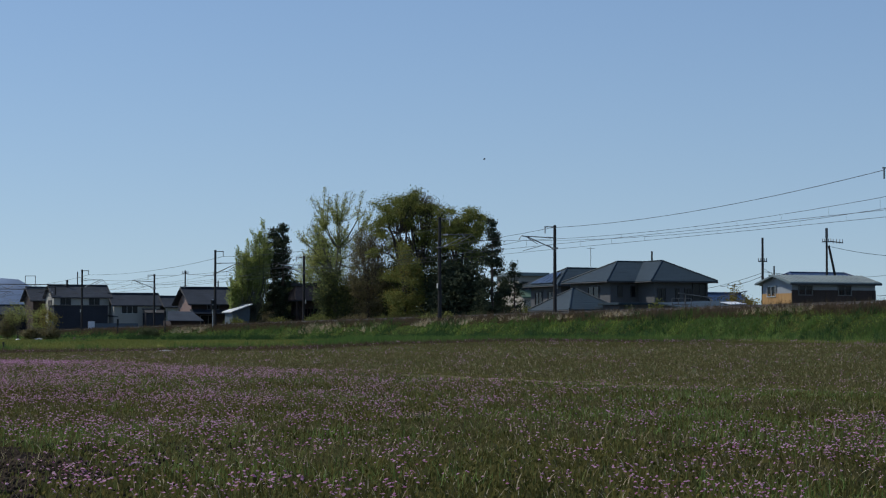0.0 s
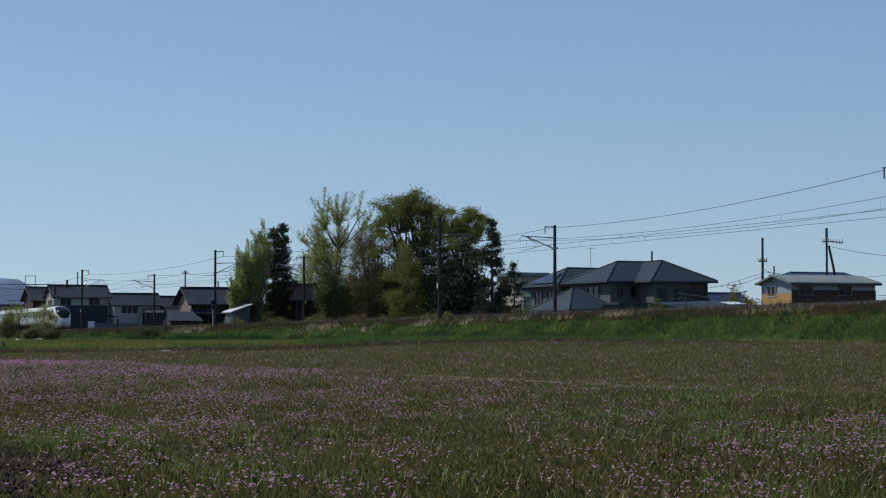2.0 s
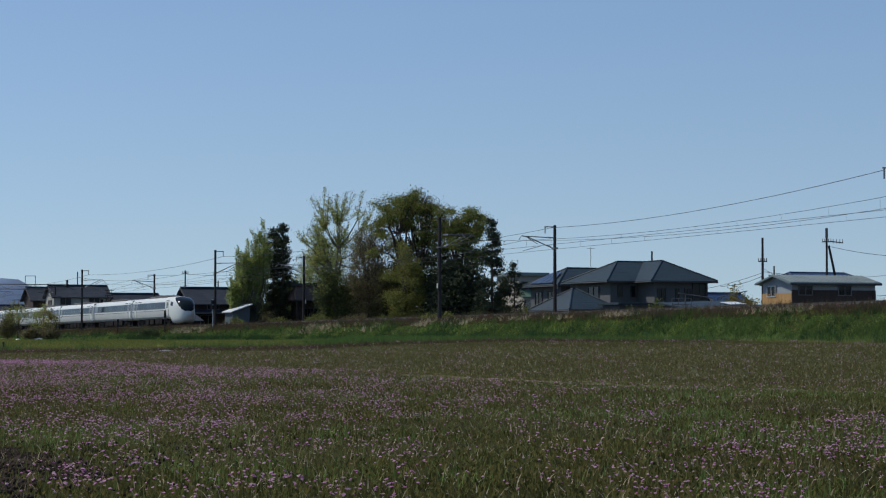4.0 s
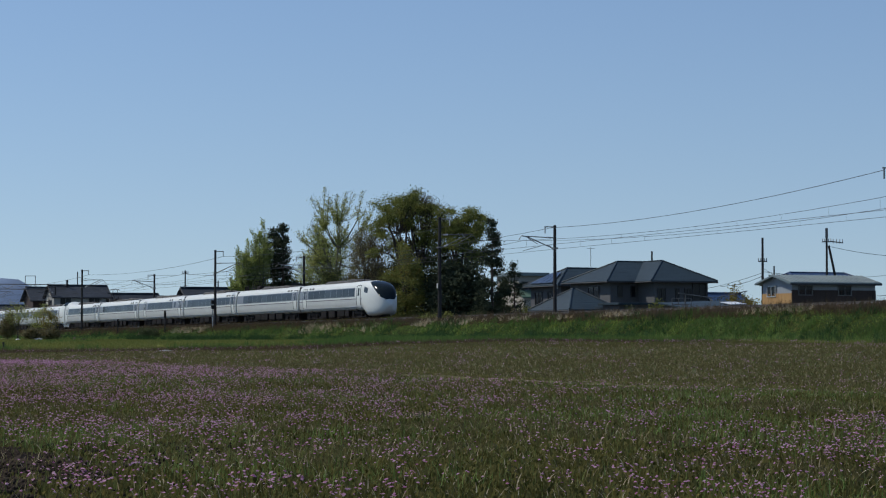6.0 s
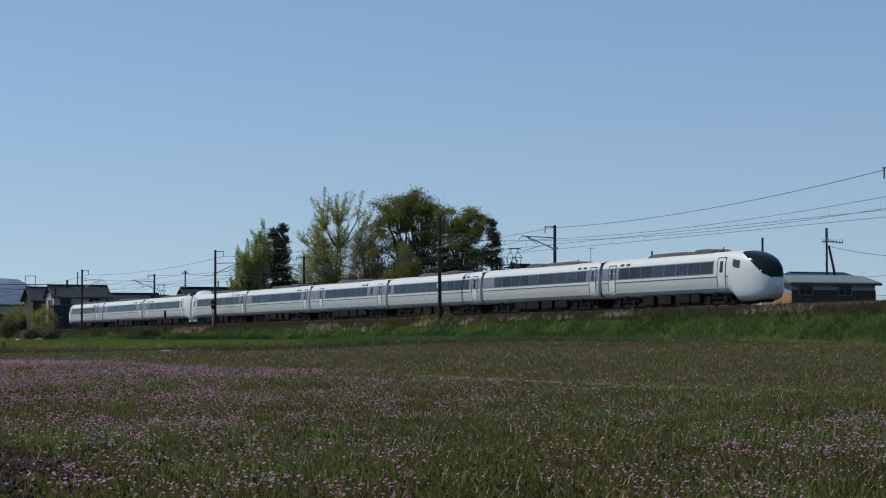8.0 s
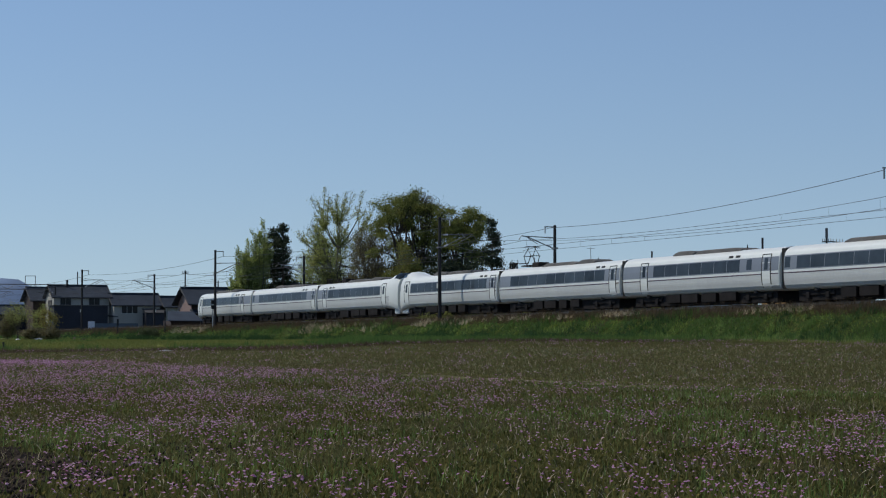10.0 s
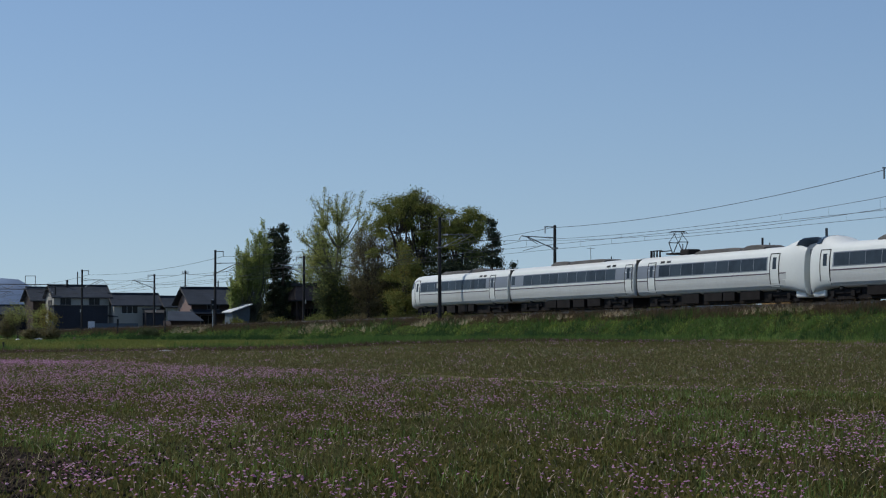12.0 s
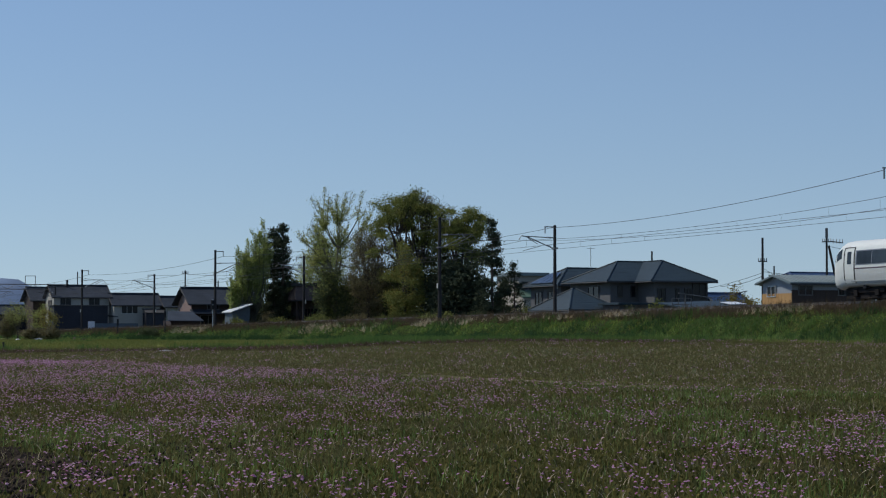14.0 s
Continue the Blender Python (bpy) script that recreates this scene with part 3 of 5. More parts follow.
            part("skirt", box(min(sgn * (h - 1.6), sgn * (h - 0.25)), max(sgn * (h - 1.6), sgn * (h - 0.45)), -1.1, 1.1, 0.3, 0.8, 0.12), "white", c)
        elif kind == "nose":
            ws, n = [], streamlined(h)
            for j, (x, w, lo, to) in enumerate(n[1:12]):
                ring = np.array(ring_at(x + 0.012, w * 1.008, lo, to))
                reach = 1.9 + 0.50 * j - 3.4 * max(0.0, (j - 7.0) / 3.5) ** 1.6
                at = 13 + np.linspace(-reach, reach, 17)
                ws.append([(sgn * np.interp(q, np.arange(26), ring[:, 0]), np.interp(q, np.arange(26), ring[:, 1]), np.interp(q, np.arange(26), ring[:, 2]) + 0.014) for q in at])
            ws_b = loft(ws, closed=False, caps=False)
            part("windscreen", ws_b, "screen", c, "large dark curved windscreen", smooth=True)
            for y in (-0.62, 0.62):
                x, w, lo, to = n[8]
                p = ring_at(x, w, lo, to)[8 if y < 0 else 18]
                part("headlamp", tube((p[0] - 0.12, p[1] * 0.96, p[2]), (p[0] + 0.035, p[1] * 0.98, p[2]), 0.06, 0.05, 12), "lamp", c, "lit white headlamp")
            for y in (-0.95, 0.95):
                part("cab_window", patch([ring_at(*r) for r in n[0:3]], 7.2, 8.6, y, sgn), "pane", c)
            part("snow_plough", loft([[(h - 2.2, -1.0, 0.16), (h - 2.2, 1.0, 0.16), (h - 2.2, 1.0, 0.6), (h - 2.2, -1.0, 0.6)],
                                      [(h - 0.7, -0.35, 0.2), (h - 0.7, 0.35, 0.2), (h - 0.7, 0.35, 0.6), (h - 0.7, -0.35, 0.6)]]), "under", c)
        else:
            n = blunt(h)
            ws = []
            for x, w, lo, to in n[4:]:
                ring = ring_at(x, w, lo, to)
                ws.append([(sgn * (p[0] + 0.012), p[1] * 1.01, p[2] + 0.01) for p in ring[8:19]])
            part("windscreen", loft(ws, closed=False, caps=False), "screen", c, "dark rear cab windscreen", smooth=True)
            for sd in (-1, 1):
                part("cab_window", patch([ring_at(*r) for r in n[0:4]], 6.9, 8.7, sd, sgn), "pane", c)
            part("gangway", box(min(sgn * (h - 0.25), sgn * (h + 0.08)), max(sgn * (h - 0.25), sgn * (h + 0.08)), -0.45, 0.45, 0.75, 2.7, 0.06), "silver", c)
            for y in (-1.0, 1.0):
                part("tail_lamp", tube((sgn * (h - 0.5), y * 0.85, 1.55), (sgn * (h - 0.02), y * 0.72, 1.55), 0.1, 0.09, 10), "redlamp", c)
    return c


def cabdoors(fore, aft, door_fore, door_aft):
    out = []
    if fore != "flat":
        out.append(door_fore)
    if aft != "flat":
        out.append(door_aft)
    return [d for d in out if d is not None]


# length, distance of its middle behind the nose
CARS = []
_behind = 0.0
for n, (L, spec) in enumerate((
        (20.9, ("nose", "flat", 6.35, -8.6, -7.6, 5.3, 1, None, None)),
        (20.6, ("flat", "flat", 9.2, None, -7.8, 8.2, 0, -7.1, None)),
        (20.6, ("flat", "flat", 9.0, None, -8.6, 7.9, 1, None, -9.6)),
        (20.6, ("flat", "flat", 8.6, -7.0, -5.7, 5.5, 0, None, 6.6)),
        (20.6, ("flat", "flat", 9.0, None, -8.0, 7.8, 1, -7.1, None)),
        (21.2, ("flat", "cab", 9.5, -8.5, -7.6, 8.4, 0, None, None)),
        (21.2, ("cab", "flat", 7.2, -8.3, -7.3, 6.3, 1, -7.1, None)),
        (20.6, ("flat", "flat", 9.3, None, -7.7, 7.4, 0, None, -9.5)),
        (20.9, ("flat", "blunt", 7.3, -8.2, -7.5, 6.1, 1, None, None)))):
    names = {0: "white streamlined leading railcar with a large dark windscreen", 5: "white railcar with a raised driving cab at its end",
             6: "white railcar with a raised driving cab and a raised pantograph", 8: "white rear railcar with a rounded driving cab"}
    label = names.get(n, "white and silver express railcar with dark windows" + (" and a pantograph" if spec[7] is not None else ""))
    fore, aft, df, da, p0, p1, kit, pan, small = spec
    CARS.append((railcar(L, fore, aft, df, da, p0, p1, kit, label, pan, small), _behind + L / 2))
    _behind += L


# ---- houses beyond the line; local x runs across the railway, y away from the viewer ----
HOUSE_ROT = Matrix((ACROSS.to_3d(), (-ALONG).to_3d(), (0, 0, 1))).transposed().to_4x4()
FLOOR = 0.45


def plot(x, d, z=FLOOR):
    return Matrix.Translation((x, d, z)) @ HOUSE_ROT


def slab(pts, thick):
    """A roof plane with thickness from its upper outline."""
    bm = bmesh.new()
    up = [bm.verts.new(p) for p in pts]
    dn = [bm.verts.new((p[0], p[1], p[2] - thick)) for p in pts]
    bm.faces.new(up)
    bm.faces.new(dn[::-1])
    n = len(pts)
    for k in range(n):
        bm.faces.new((up[k], dn[k], dn[(k + 1) % n], up[(k + 1) % n]))
    bmesh.ops.recalc_face_normals(bm, faces=list(bm.faces))
    return bm


def courses(parent, a, b, c, d, rows, material):
    """Raised tile courses over the plane a b (eave) d c (ridge)."""
    a, b, c, d = Vector(a), Vector(b), Vector(c), Vector(d)
    first = None
    for k in range(rows):
        u, v = k / rows, (k + 0.985) / rows
        p0, p1, p2, p3 = a.lerp(c, u), b.lerp(d, u), b.lerp(d, v), a.lerp(c, v)
        up = Vector((0, 0, 0.008))
        bm = bmesh.new()
        q = [bm.verts.new(p) for p in (p0 + up, p1 + up, p2 + up * 0.2, p3 + up * 0.2, p0, p1, p2, p3)]
        for f in ((0, 1, 2, 3), (4, 5, 1, 0), (5, 6, 2, 1), (7, 4, 0, 3)):
            bm.faces.new([q[i] for i in f])
        bmesh.ops.recalc_face_normals(bm, faces=list(bm.faces))
        part("tile_course", bm, material, parent)


def gable_roof(h, w, d, ze, zr, over, material, rows=9):
    """Ridge along x."""
    k = (zr - ze) / (d / 2)
    lo = ze - over * k
    f = [(-over, -over, lo), (w + over, -over, lo), (w + over, d / 2, zr), (-over, d / 2, zr)]
    b = [(-over, d + over, lo), (-over, d / 2, zr), (w + over, d / 2, zr), (w + over, d + over, lo)]
    r = part("roof", slab(f, 0.18), material, h)
    courses(r, f[0], f[1], f[3], f[2], rows, material)
    part("roof_slope", slab(b, 0.18), material, h)
    part("ridge_cap", box(-over, w + over, d / 2 - 0.16, d / 2 + 0.16, zr - 0.06, zr + 0.22, 0.05), material, h)
    for x in (-over, w + over):
        bm = tube((x, -over, lo - 0.02), (x, d / 2, zr), 0.09, n=6)
        tube((x, d / 2, zr), (x, d + over, lo - 0.02), 0.09, n=6, bm=bm)
        part("barge_board", bm, "fascia", h)
    part("gutter", tube((-over, -over - 0.04, lo - 0.1), (w + over, -over - 0.04, lo - 0.1), 0.06, n=6), "fascia", h)


def hip_roof(h, w, d, ze, zr, over, material, r0, r1, rows=10):
    """Hipped: ridge along x from r0 to r1 at the middle of the depth."""
    e = [(-over, -over, ze), (w + over, -over, ze), (w + over, d + over, ze), (-over, d + over, ze)]
    a, b = (r0, d / 2, zr), (r1, d / 2, zr)
    for name, pts in (("roof", [e[0], e[1], b, a]), ("roof_hip", [e[3], e[0], a]), ("roof_hip", [e[1], e[2], b]), ("roof_slope", [e[2], e[3], a, b])):
        p = part(name, slab(pts, 0.16), material, h)
        if name == "roof":
            courses(p, e[0], e[1], a, b, rows, material)
        elif pts[0] == e[3]:
            courses(p, e[3], e[0], a, a, rows, material)
    for p, q in ((e[0], a), (e[1], b), (e[3], a), (a, b)):
        part("ridge_cap", tube((p[0], p[1], p[2] + 0.05), (q[0], q[1], q[2] + 0.03), 0.07, n=6), material, h)
    for p, q in ((e[0], e[1]), (e[3], e[0])):
        part("gutter", tube((p[0], p[1], p[2] - 0.12), (q[0], q[1], q[2] - 0.12), 0.07, n=6), "fascia", h)


def shell(h, w, d, z0, z1, material, zr=None, name="wall"):
    """Four walls as one closed body; zr adds gables at both ends."""
    if zr is None:
        return part(name, box(0, w, 0, d, z0, z1), material, h)
    ring = [(0, 0, z0), (0, d, z0), (0, d, z1), (0, d / 2, zr), (0, 0, z1)]
    return part(name, loft([ring, [(w, y, z) for _, y, z in ring]]), material, h)


def window(h, x0, x1, z0, z1, face="front", bars=2, frame_mat="frame"):
    """A framed window proud of the front (y=0) or left end (x=0) wall."""
    win = part("window", box(x0, x1, -0.05, 0.03, z0, z1) if face == "front" else box(-0.05, 0.03, x0, x1, z0, z1), "glass", h)

    def bar(u0, u1, v0, v1):
        bm = box(u0, u1, -0.10, 0.02, v0, v1) if face == "front" else box(-0.10, 0.02, u0, u1, v0, v1)
        part("frame", bm, frame_mat, win)

    t = 0.07
    bar(x0 - t, x1 + t, z1, z1 + t)
    bar(x0 - t - 0.04, x1 + t + 0.04, z0 - t, z0)
    bar(x0 - t, x0, z0, z1)
    bar(x1, x1 + t, z0, z1)
    for k in range(1, bars):
        c = x0 + (x1 - x0) * k / bars
        bar(c - 0.03, c + 0.03, z0, z1)
    return win


def house(name, x, d, label, category="house"):
    return thing(name, plot(x, d), label, category)


# large hipped house by the line
def hip_wing(h, x0, x1, y0, y1, ya, ze, zr, over, material, rows=14):
    """A wing towards the viewer: ridge along y from its front hip at ya back to y1."""
    xm = (x0 + x1) / 2
    e = [(x0 - over, y0 - over, ze), (x1 + over, y0 - over, ze), (x1 + over, y1, ze), (x0 - over, y1, ze)]
    a, b = (xm, ya, zr), (xm, y1, zr)
    f = part("wing_roof_hip", slab([e[0], e[1], a], 0.16), material, h)
    courses(f, e[0], e[1], a, a, rows, material)
    l = part("wing_roof_slope", slab([e[3], e[0], a, b], 0.16), material, h)
    courses(l, e[3], e[0], b, a, rows, material)
    part("wing_roof_slope", slab([e[1], e[2], b, a], 0.16), material, h)
    for p, q in ((e[0], a), (e[1], a), (a, b)):
        part("ridge_cap", tube((p[0], p[1], p[2] + 0.05), (q[0], q[1], q[2] + 0.03), 0.06, n=6), material, h)
    for p, q in ((e[0], e[1]), (e[3], e[0])):
        part("gutter", tube((p[0], p[1], p[2] - 0.12), (q[0], q[1], q[2] - 0.12), 0.07, n=6), "fascia", h)


h = house("hipped_house", 15.05, 188, "two-storey grey house with joined blue-grey hipped slate roofs")
shell(h, 8.4, 8.0, 0, 5.2, "grey_shaded_wall")
hip_roof(h, 8.4, 8.0, 5.1, 6.98, 0.6, "tile2", 2.8, 6.0, 14)
part("wing_wall", box(2.86, 8.26, -3.0, -0.01, 0, 5.15), "grey_shaded_wall", h)
hip_wing(h, 2.86, 8.26, -3.0, 4.0, 0.4, 5.07, 6.99, 0.7, "tile2")
for a, b, z0, z1 in ((0.75, 1.15, 3.7, 4.6), (2.1, 2.5, 3.7, 4.6)):
    window(h, a, b, z0, z1, bars=1, frame_mat="fascia")
window(h, 2.2, 4.2, 3.4, 4.6, "left", frame_mat="fascia")


def front_window(x0, x1, z0, z1, bars):
    win = part("window", box(x0, x1, -3.05, -2.97, z0, z1), "glass", h)
    for u0, u1, v0, v1 in [(x0 - 0.07, x1 + 0.07, z1, z1 + 0.07), (x0 - 0.1, x1 + 0.1, z0 - 0.07, z0)] + [(x0 + (x1 - x0) * k / bars - 0.03, x0 + (x1 - x0) * k / bars + 0.03, z0, z1) for k in range(bars + 1)]:
        part("frame", box(u0, u1, -3.1, -2.98, v0, v1), "fascia", win)


for x0, x1, z0, z1, bars in ((3.2, 3.95, 3.3, 4.35, 2), (5.0, 5.35, 3.3, 4.35, 1), (5.9, 6.6, 3.3, 4.35, 2), (6.75, 8.1, 3.5, 4.8, 2)):
    front_window(x0, x1, z0, z1, bars)
part("corner_board", box(8.12, 8.3, -3.04, -2.86, 0, 5.1, 0.01), "fascia", h)
part("aerial", tube((0.6, 5.0, 5.7), (0.6, 5.0, 8.3), 0.025), "galv", h)
part("aerial_bar", tube((0.2, 5.0, 8.2), (1.0, 5.0, 8.2), 0.015), "galv", h)

h = house("hipped_house", 11.15, 198, "house wing, walls coloured dark for shade, solar panels on slate roof")
# cream walls standing in shade: the shade is put in as dark grey
shell(h, 7.0, 6.5, 0, 5.0, "grey_shaded_wall")
hip_roof(h, 7.0, 6.5, 4.95, 6.65, 0.6, "tile2", 2.3, 6.6, 10)
window(h, 1.0, 2.6, 2.9, 4.3, "left", frame_mat="fascia")
window(h, 4.0, 5.4, 2.9, 4.3, "left", frame_mat="fascia")
window(h, 0.4, 1.6, 2.9, 4.3, frame_mat="fascia")
e0, e1, ap = Vector((-0.45, 6.4, 5.05)), Vector((-0.45, 0.4, 5.05)), Vector((2.3, 3.25, 6.72))
for k in range(4):
    a0, a1 = e0.lerp(e1, 0.08 + k * 0.21), e0.lerp(e1, 0.27 + k * 0.21)
    n1, n0 = a1.lerp(ap, 0.62), a0.lerp(ap, 0.62)
    part("solar_panel", slab([a0 + Vector((0, 0, 0.16)), a1 + Vector((0, 0, 0.16)), n1 + Vector((0, 0, 0.16)), n0 + Vector((0, 0, 0.16))], 0.05), "solar", h)

h = house("outbuilding", 10.8, 175, "low outbuilding under a pointed blue-grey slate roof")
shell(h, 3.9, 7.0, 0, 2.5, "grey_shaded_wall")
hip_roof(h, 3.9, 7.0, 2.4, 4.2, 0.5, "tile2", 1.8, 2.1, 9)

h = house("outbuilding", 14.6, 173, "low wall and flat dark roof in front of a house")
shell(h, 6.0, 3.0, 0, 2.75, "grey_shaded_wall")
part("roof", box(-0.3, 6.3, -0.4, 3.3, 2.75, 2.95, 0.03), "tile2", h)

# pale barn with ochre gable
h = house("barn", 26.75, 160.2, "long barn, brown and pale boards, ochre gable, pale metal roof")
shell(h, 7.6, 4.2, 0, 4.35, "palewall", 4.8)
part("lower_boarding", box(-0.03, 7.63, -0.05, 0.02, 0, 3.75), "brown", h, "dark brown boarding")
part("gable_boarding", box(-0.05, -0.005, 0.02, 4.2, 0, 3.5), "ochre", h, "ochre boarding")
for k in range(16):
    part("board_joint", box(0.1 + k * 0.48, 0.13 + k * 0.48, -0.07, -0.04, 0, 3.75), "brown", h)
for k in range(1, 9):
    part("board_joint", box(-0.065, -0.045, k * 0.47, k * 0.47 + 0.025, 0, 3.5), "ochre", h)
k = (4.95 - 4.45) / 2.1
f = [(-0.45, -0.5, 4.45 - 0.5 * k), (7.9, -0.5, 4.45 - 0.5 * k), (7.9, 2.1, 4.95), (-0.45, 2.1, 4.95)]
r = part("roof", slab(f, 0.14), "sheet", h)
for j in range(22):
    x = -0.4 + j * 0.385
    part("roof_seam", tube((x, -0.5, f[0][2] + 0.03), (x, 2.1, 4.98), 0.03, n=5), "sheet", r)
part("roof_slope", slab([(-0.45, 4.7, f[0][2]), (-0.45, 2.1, 4.95), (7.9, 2.1, 4.95), (7.9, 4.7, f[0][2])], 0.14), "sheet", h)
part("eave_beam", box(-0.45, 7.9, -0.52, -0.42, 4.13, 4.25), "fascia", h)
window(h, 0.6, 1.75, 3.4, 4.05)
window(h, 4.2, 5.3, 3.4, 4.05)
window(h, 2.3, 3.4, 3.3, 4.05, "left", frame_mat="ceramic")

h = house("house", 36.6, 215, "house with a long blue glazed tile roof")
shell(h, 8.4, 6.0, 0, 5.5, "grey_shaded_wall")
hip_roof(h, 8.4, 6.0, 5.5, 6.68, 0.6, "bluetile", 0.8, 7.6, 8)

h = house("house", 36.5, 280, "distant low house with a blue roof")
shell(h, 5.0, 5.0, 0, 4.6, "grey_shaded_wall")
gable_roof(h, 5.0, 5.0, 4.6, 5.6, 0.4, "bluetile", 5)

h = house("shed", 18.6, 158, "low shed with a pale grey sheet roof")
shell(h, 5.2, 4.0, 0, 2.35, "greymetal")
part("roof", slab([(-0.3, -0.4, 2.35), (5.6, -0.4, 2.5), (5.6, 4.3, 3.0), (-0.3, 4.3, 2.8)], 0.1), "tile2", h)
part("skylight", slab([(3.9, 0.4, 2.66), (5.3, 0.4, 2.7), (5.3, 2.0, 2.88), (3.9, 2.0, 2.84)], 0.05), "whiteroof", h, "white roof sheet")

fe = thing("metal_fence", plot(17.2, 157), "pale galvanised pipe fence beside the bank", "fence")
for k in range(4):
    part("post", tube((k * 0.55, 0, 0), (k * 0.55, 0, 3.05), 0.035), "galv", fe)
for z in (2.2, 2.6, 3.05):
    part("rail", tube((0, 0, z), (1.65, 0, z), 0.03), "galv", fe)
part("handrail", tube((0.6, 0.1, 3.45), (3.6, 0.1, 3.1), 0.04), "galv", fe)
part("handrail", tube((4.0, 0.1, 3.15), (6.6, 0.1, 3.65), 0.04), "galv", fe)
for x, z in ((1.2, 3.35), (3.4, 3.1), (4.2, 3.15), (6.4, 3.6)):
    part("post", tube((x, 0.1, 0), (x, 0.1, z), 0.035), "galv", fe)

# building behind the grove
h = house("building", 8.7, 240, "cream two-storey building with a flat roof and green lower roof")
shell(h, 3.2, 6.0, 0, 6.9, "cream")
part("roof", box(-0.4, 3.7, -0.5, 6.4, 6.9, 7.3, 0.04), "sheet", h)
part("lower_roof", slab([(-0.3, -1.7, 4.5), (3.7, -1.7, 4.5), (3.3, 0.0, 5.3), (-0.3, 0.0, 5.3)], 0.15), "green", h)
part("porch", box(0.0, 3.3, -1.4, 0.0, 0, 4.5), "cream", h)
window(h, 0.4, 2.8, 5.35, 6.2, bars=3)
pw = part("porch_front", box(1.6, 2.7, -1.46, -1.4, 2.6, 3.8), "glass", h)

# shrine hut in the grove
h = house("shrine_hut", -17.2, 250, "small dark wooden shrine hut with a rusty brown roof")
shell(h, 2.9, 2.9, 0, 4.4, "brown")
hip_roof(h, 2.9, 2.9, 4.3, 6.0, 0.75, "rust", 0.1, 2.8, 6)
part("ridge_beam", box(-0.5, 3.4, 1.2, 1.7, 5.95, 6.35, 0.05), "fascia", h)
window(h, 0.6, 2.3, 1.2, 3.2, bars=4, frame_mat="brown")
for x in (-0.5, 3.3):
    part("post", tube((x, -0.6, 0), (x, -0.6, 4.3), 0.09), "brown", h)

# houses down the line
h = house("house", -33.0, 275, "brown timber house with a rosy gable and grey tiled roof")
shell(h, 9.0, 6.4, 0, 4.5, "brown", 6.2)
part("gable_panel", loft([[(x, 0.1, 1.0), (x, 6.3, 1.0), (x, 6.3, 4.45), (x, 3.2, 6.05), (x, 0.1, 4.45)] for x in (-0.05, -0.005)]), "rose", h, "rosy render gable")
gable_roof(h, 9.0, 6.4, 4.5, 6.25, 0.7, "tile", 9)
part("pent_roof", slab([(-0.3, -1.5, 2.9), (9.3, -1.5, 2.9), (9.3, 0.0, 3.4), (-0.3, 0.0, 3.4)], 0.12), "tile", h)
window(h, 2.1, 3.6, 3.45, 4.2)
window(h, 5.2, 7.0, 3.45, 4.2)
window(h, 1.2, 3.2, 0.9, 2.6)

h = house("shed", -34.6, 266, "low shed with a worn grey sheet roof")
shell(h, 3.6, 3.5, 0, 1.9, "brown")
part("roof", slab([(-0.5, -0.5, 1.9), (4.2, -0.5, 1.9), (3.8, 3.6, 3.1), (0.6, 3.6, 3.1)], 0.1), "tile", h)

h = house("shed", -24.75, 246, "grey lean-to shed with a bright white metal roof")
part("wall", loft([[(0, y, 0), (2.1, y, 0), (2.1, y, 3.6), (0, y, 2.85)] for y in (0, 3.0)]), "greymetal", h)
part("roof", slab([(-0.3, -0.4, 2.85), (2.35, -0.4, 3.79), (2.35, 3.3, 3.79), (-0.3, 3.3, 2.85)], 0.1), "whiteroof", h)

h = house("house", -64.2, 345, "two-storey cream house with a grey tiled gable roof")
shell(h, 9.3, 6.2, 0, 6.3, "cream", 7.9)
gable_roof(h, 9.3, 6.2, 6.35, 8.1, 0.4, "tile", 9)
window(h, 1.1, 2.8, 4.9, 5.95)
window(h, 5.9, 7.6, 4.9, 5.95)
window(h, 1.6, 2.2, 4.6, 5.6, "left")
window(h, 3.2, 3.8, 4.6, 5.6, "left")

h = house("warehouse", -62.5, 336, "dark navy metal-clad warehouse in front of a house")
shell(h, 8.8, 4.0, 0, 4.6, "darkwall")
part("roof", box(-0.15, 8.95, -0.15, 4.15, 4.6, 4.72, 0.02), "fascia", h)
for k in range(14):
    part("cladding_rib", box(0.3 + k * 0.62, 0.36 + k * 0.62, -0.04, 0.0, 0.1, 4.55), "darkwall", h)
part("canopy", slab([(8.8, -0.5, 3.2), (10.4, -0.5, 2.9), (10.4, 3.0, 2.9), (8.8, 3.0, 3.2)], 0.1), "fascia", h)

h = house("house", -69.0, 352, "old tiled wing of a house with a dim lattice wall")
shell(h, 4.6, 7.0, 0, 6.0, "brown", 7.6)
gable_roof(h, 4.6, 7.0, 6.0, 7.9, 0.6, "tile", 8)

h = house("house", -75.5, 356, "dark low house with a blue-black roof")
shell(h, 6.0, 6.0, 0, 3.6, "darkwall", 4.6)
gable_roof(h, 6.0, 6.0, 3.6, 4.9, 0.5, "tile", 6)

h = house("house", -54.6, 347, "cream house with a grey tiled roof and carport")
shell(h, 7.9, 5.6, 0, 5.0, "cream", 6.4)
gable_roof(h, 7.9, 5.6, 5.1, 6.75, 0.45, "tile", 8)
window(h, 1.3, 4.0, 3.5, 4.7, bars=3, frame_mat="ceramic")
part("carport_roof", slab([(4.8, -2.5, 3.6), (8.3, -2.5, 3.6), (8.3, 0, 4.3), (4.8, 0, 4.3)], 0.1), "fascia", h)
# solid dark block stands in for the shade inside the open carport
part("carport_shade_block", box(4.9, 8.1, -2.2, -0.02, 0, 3.55), "darkwall", h)

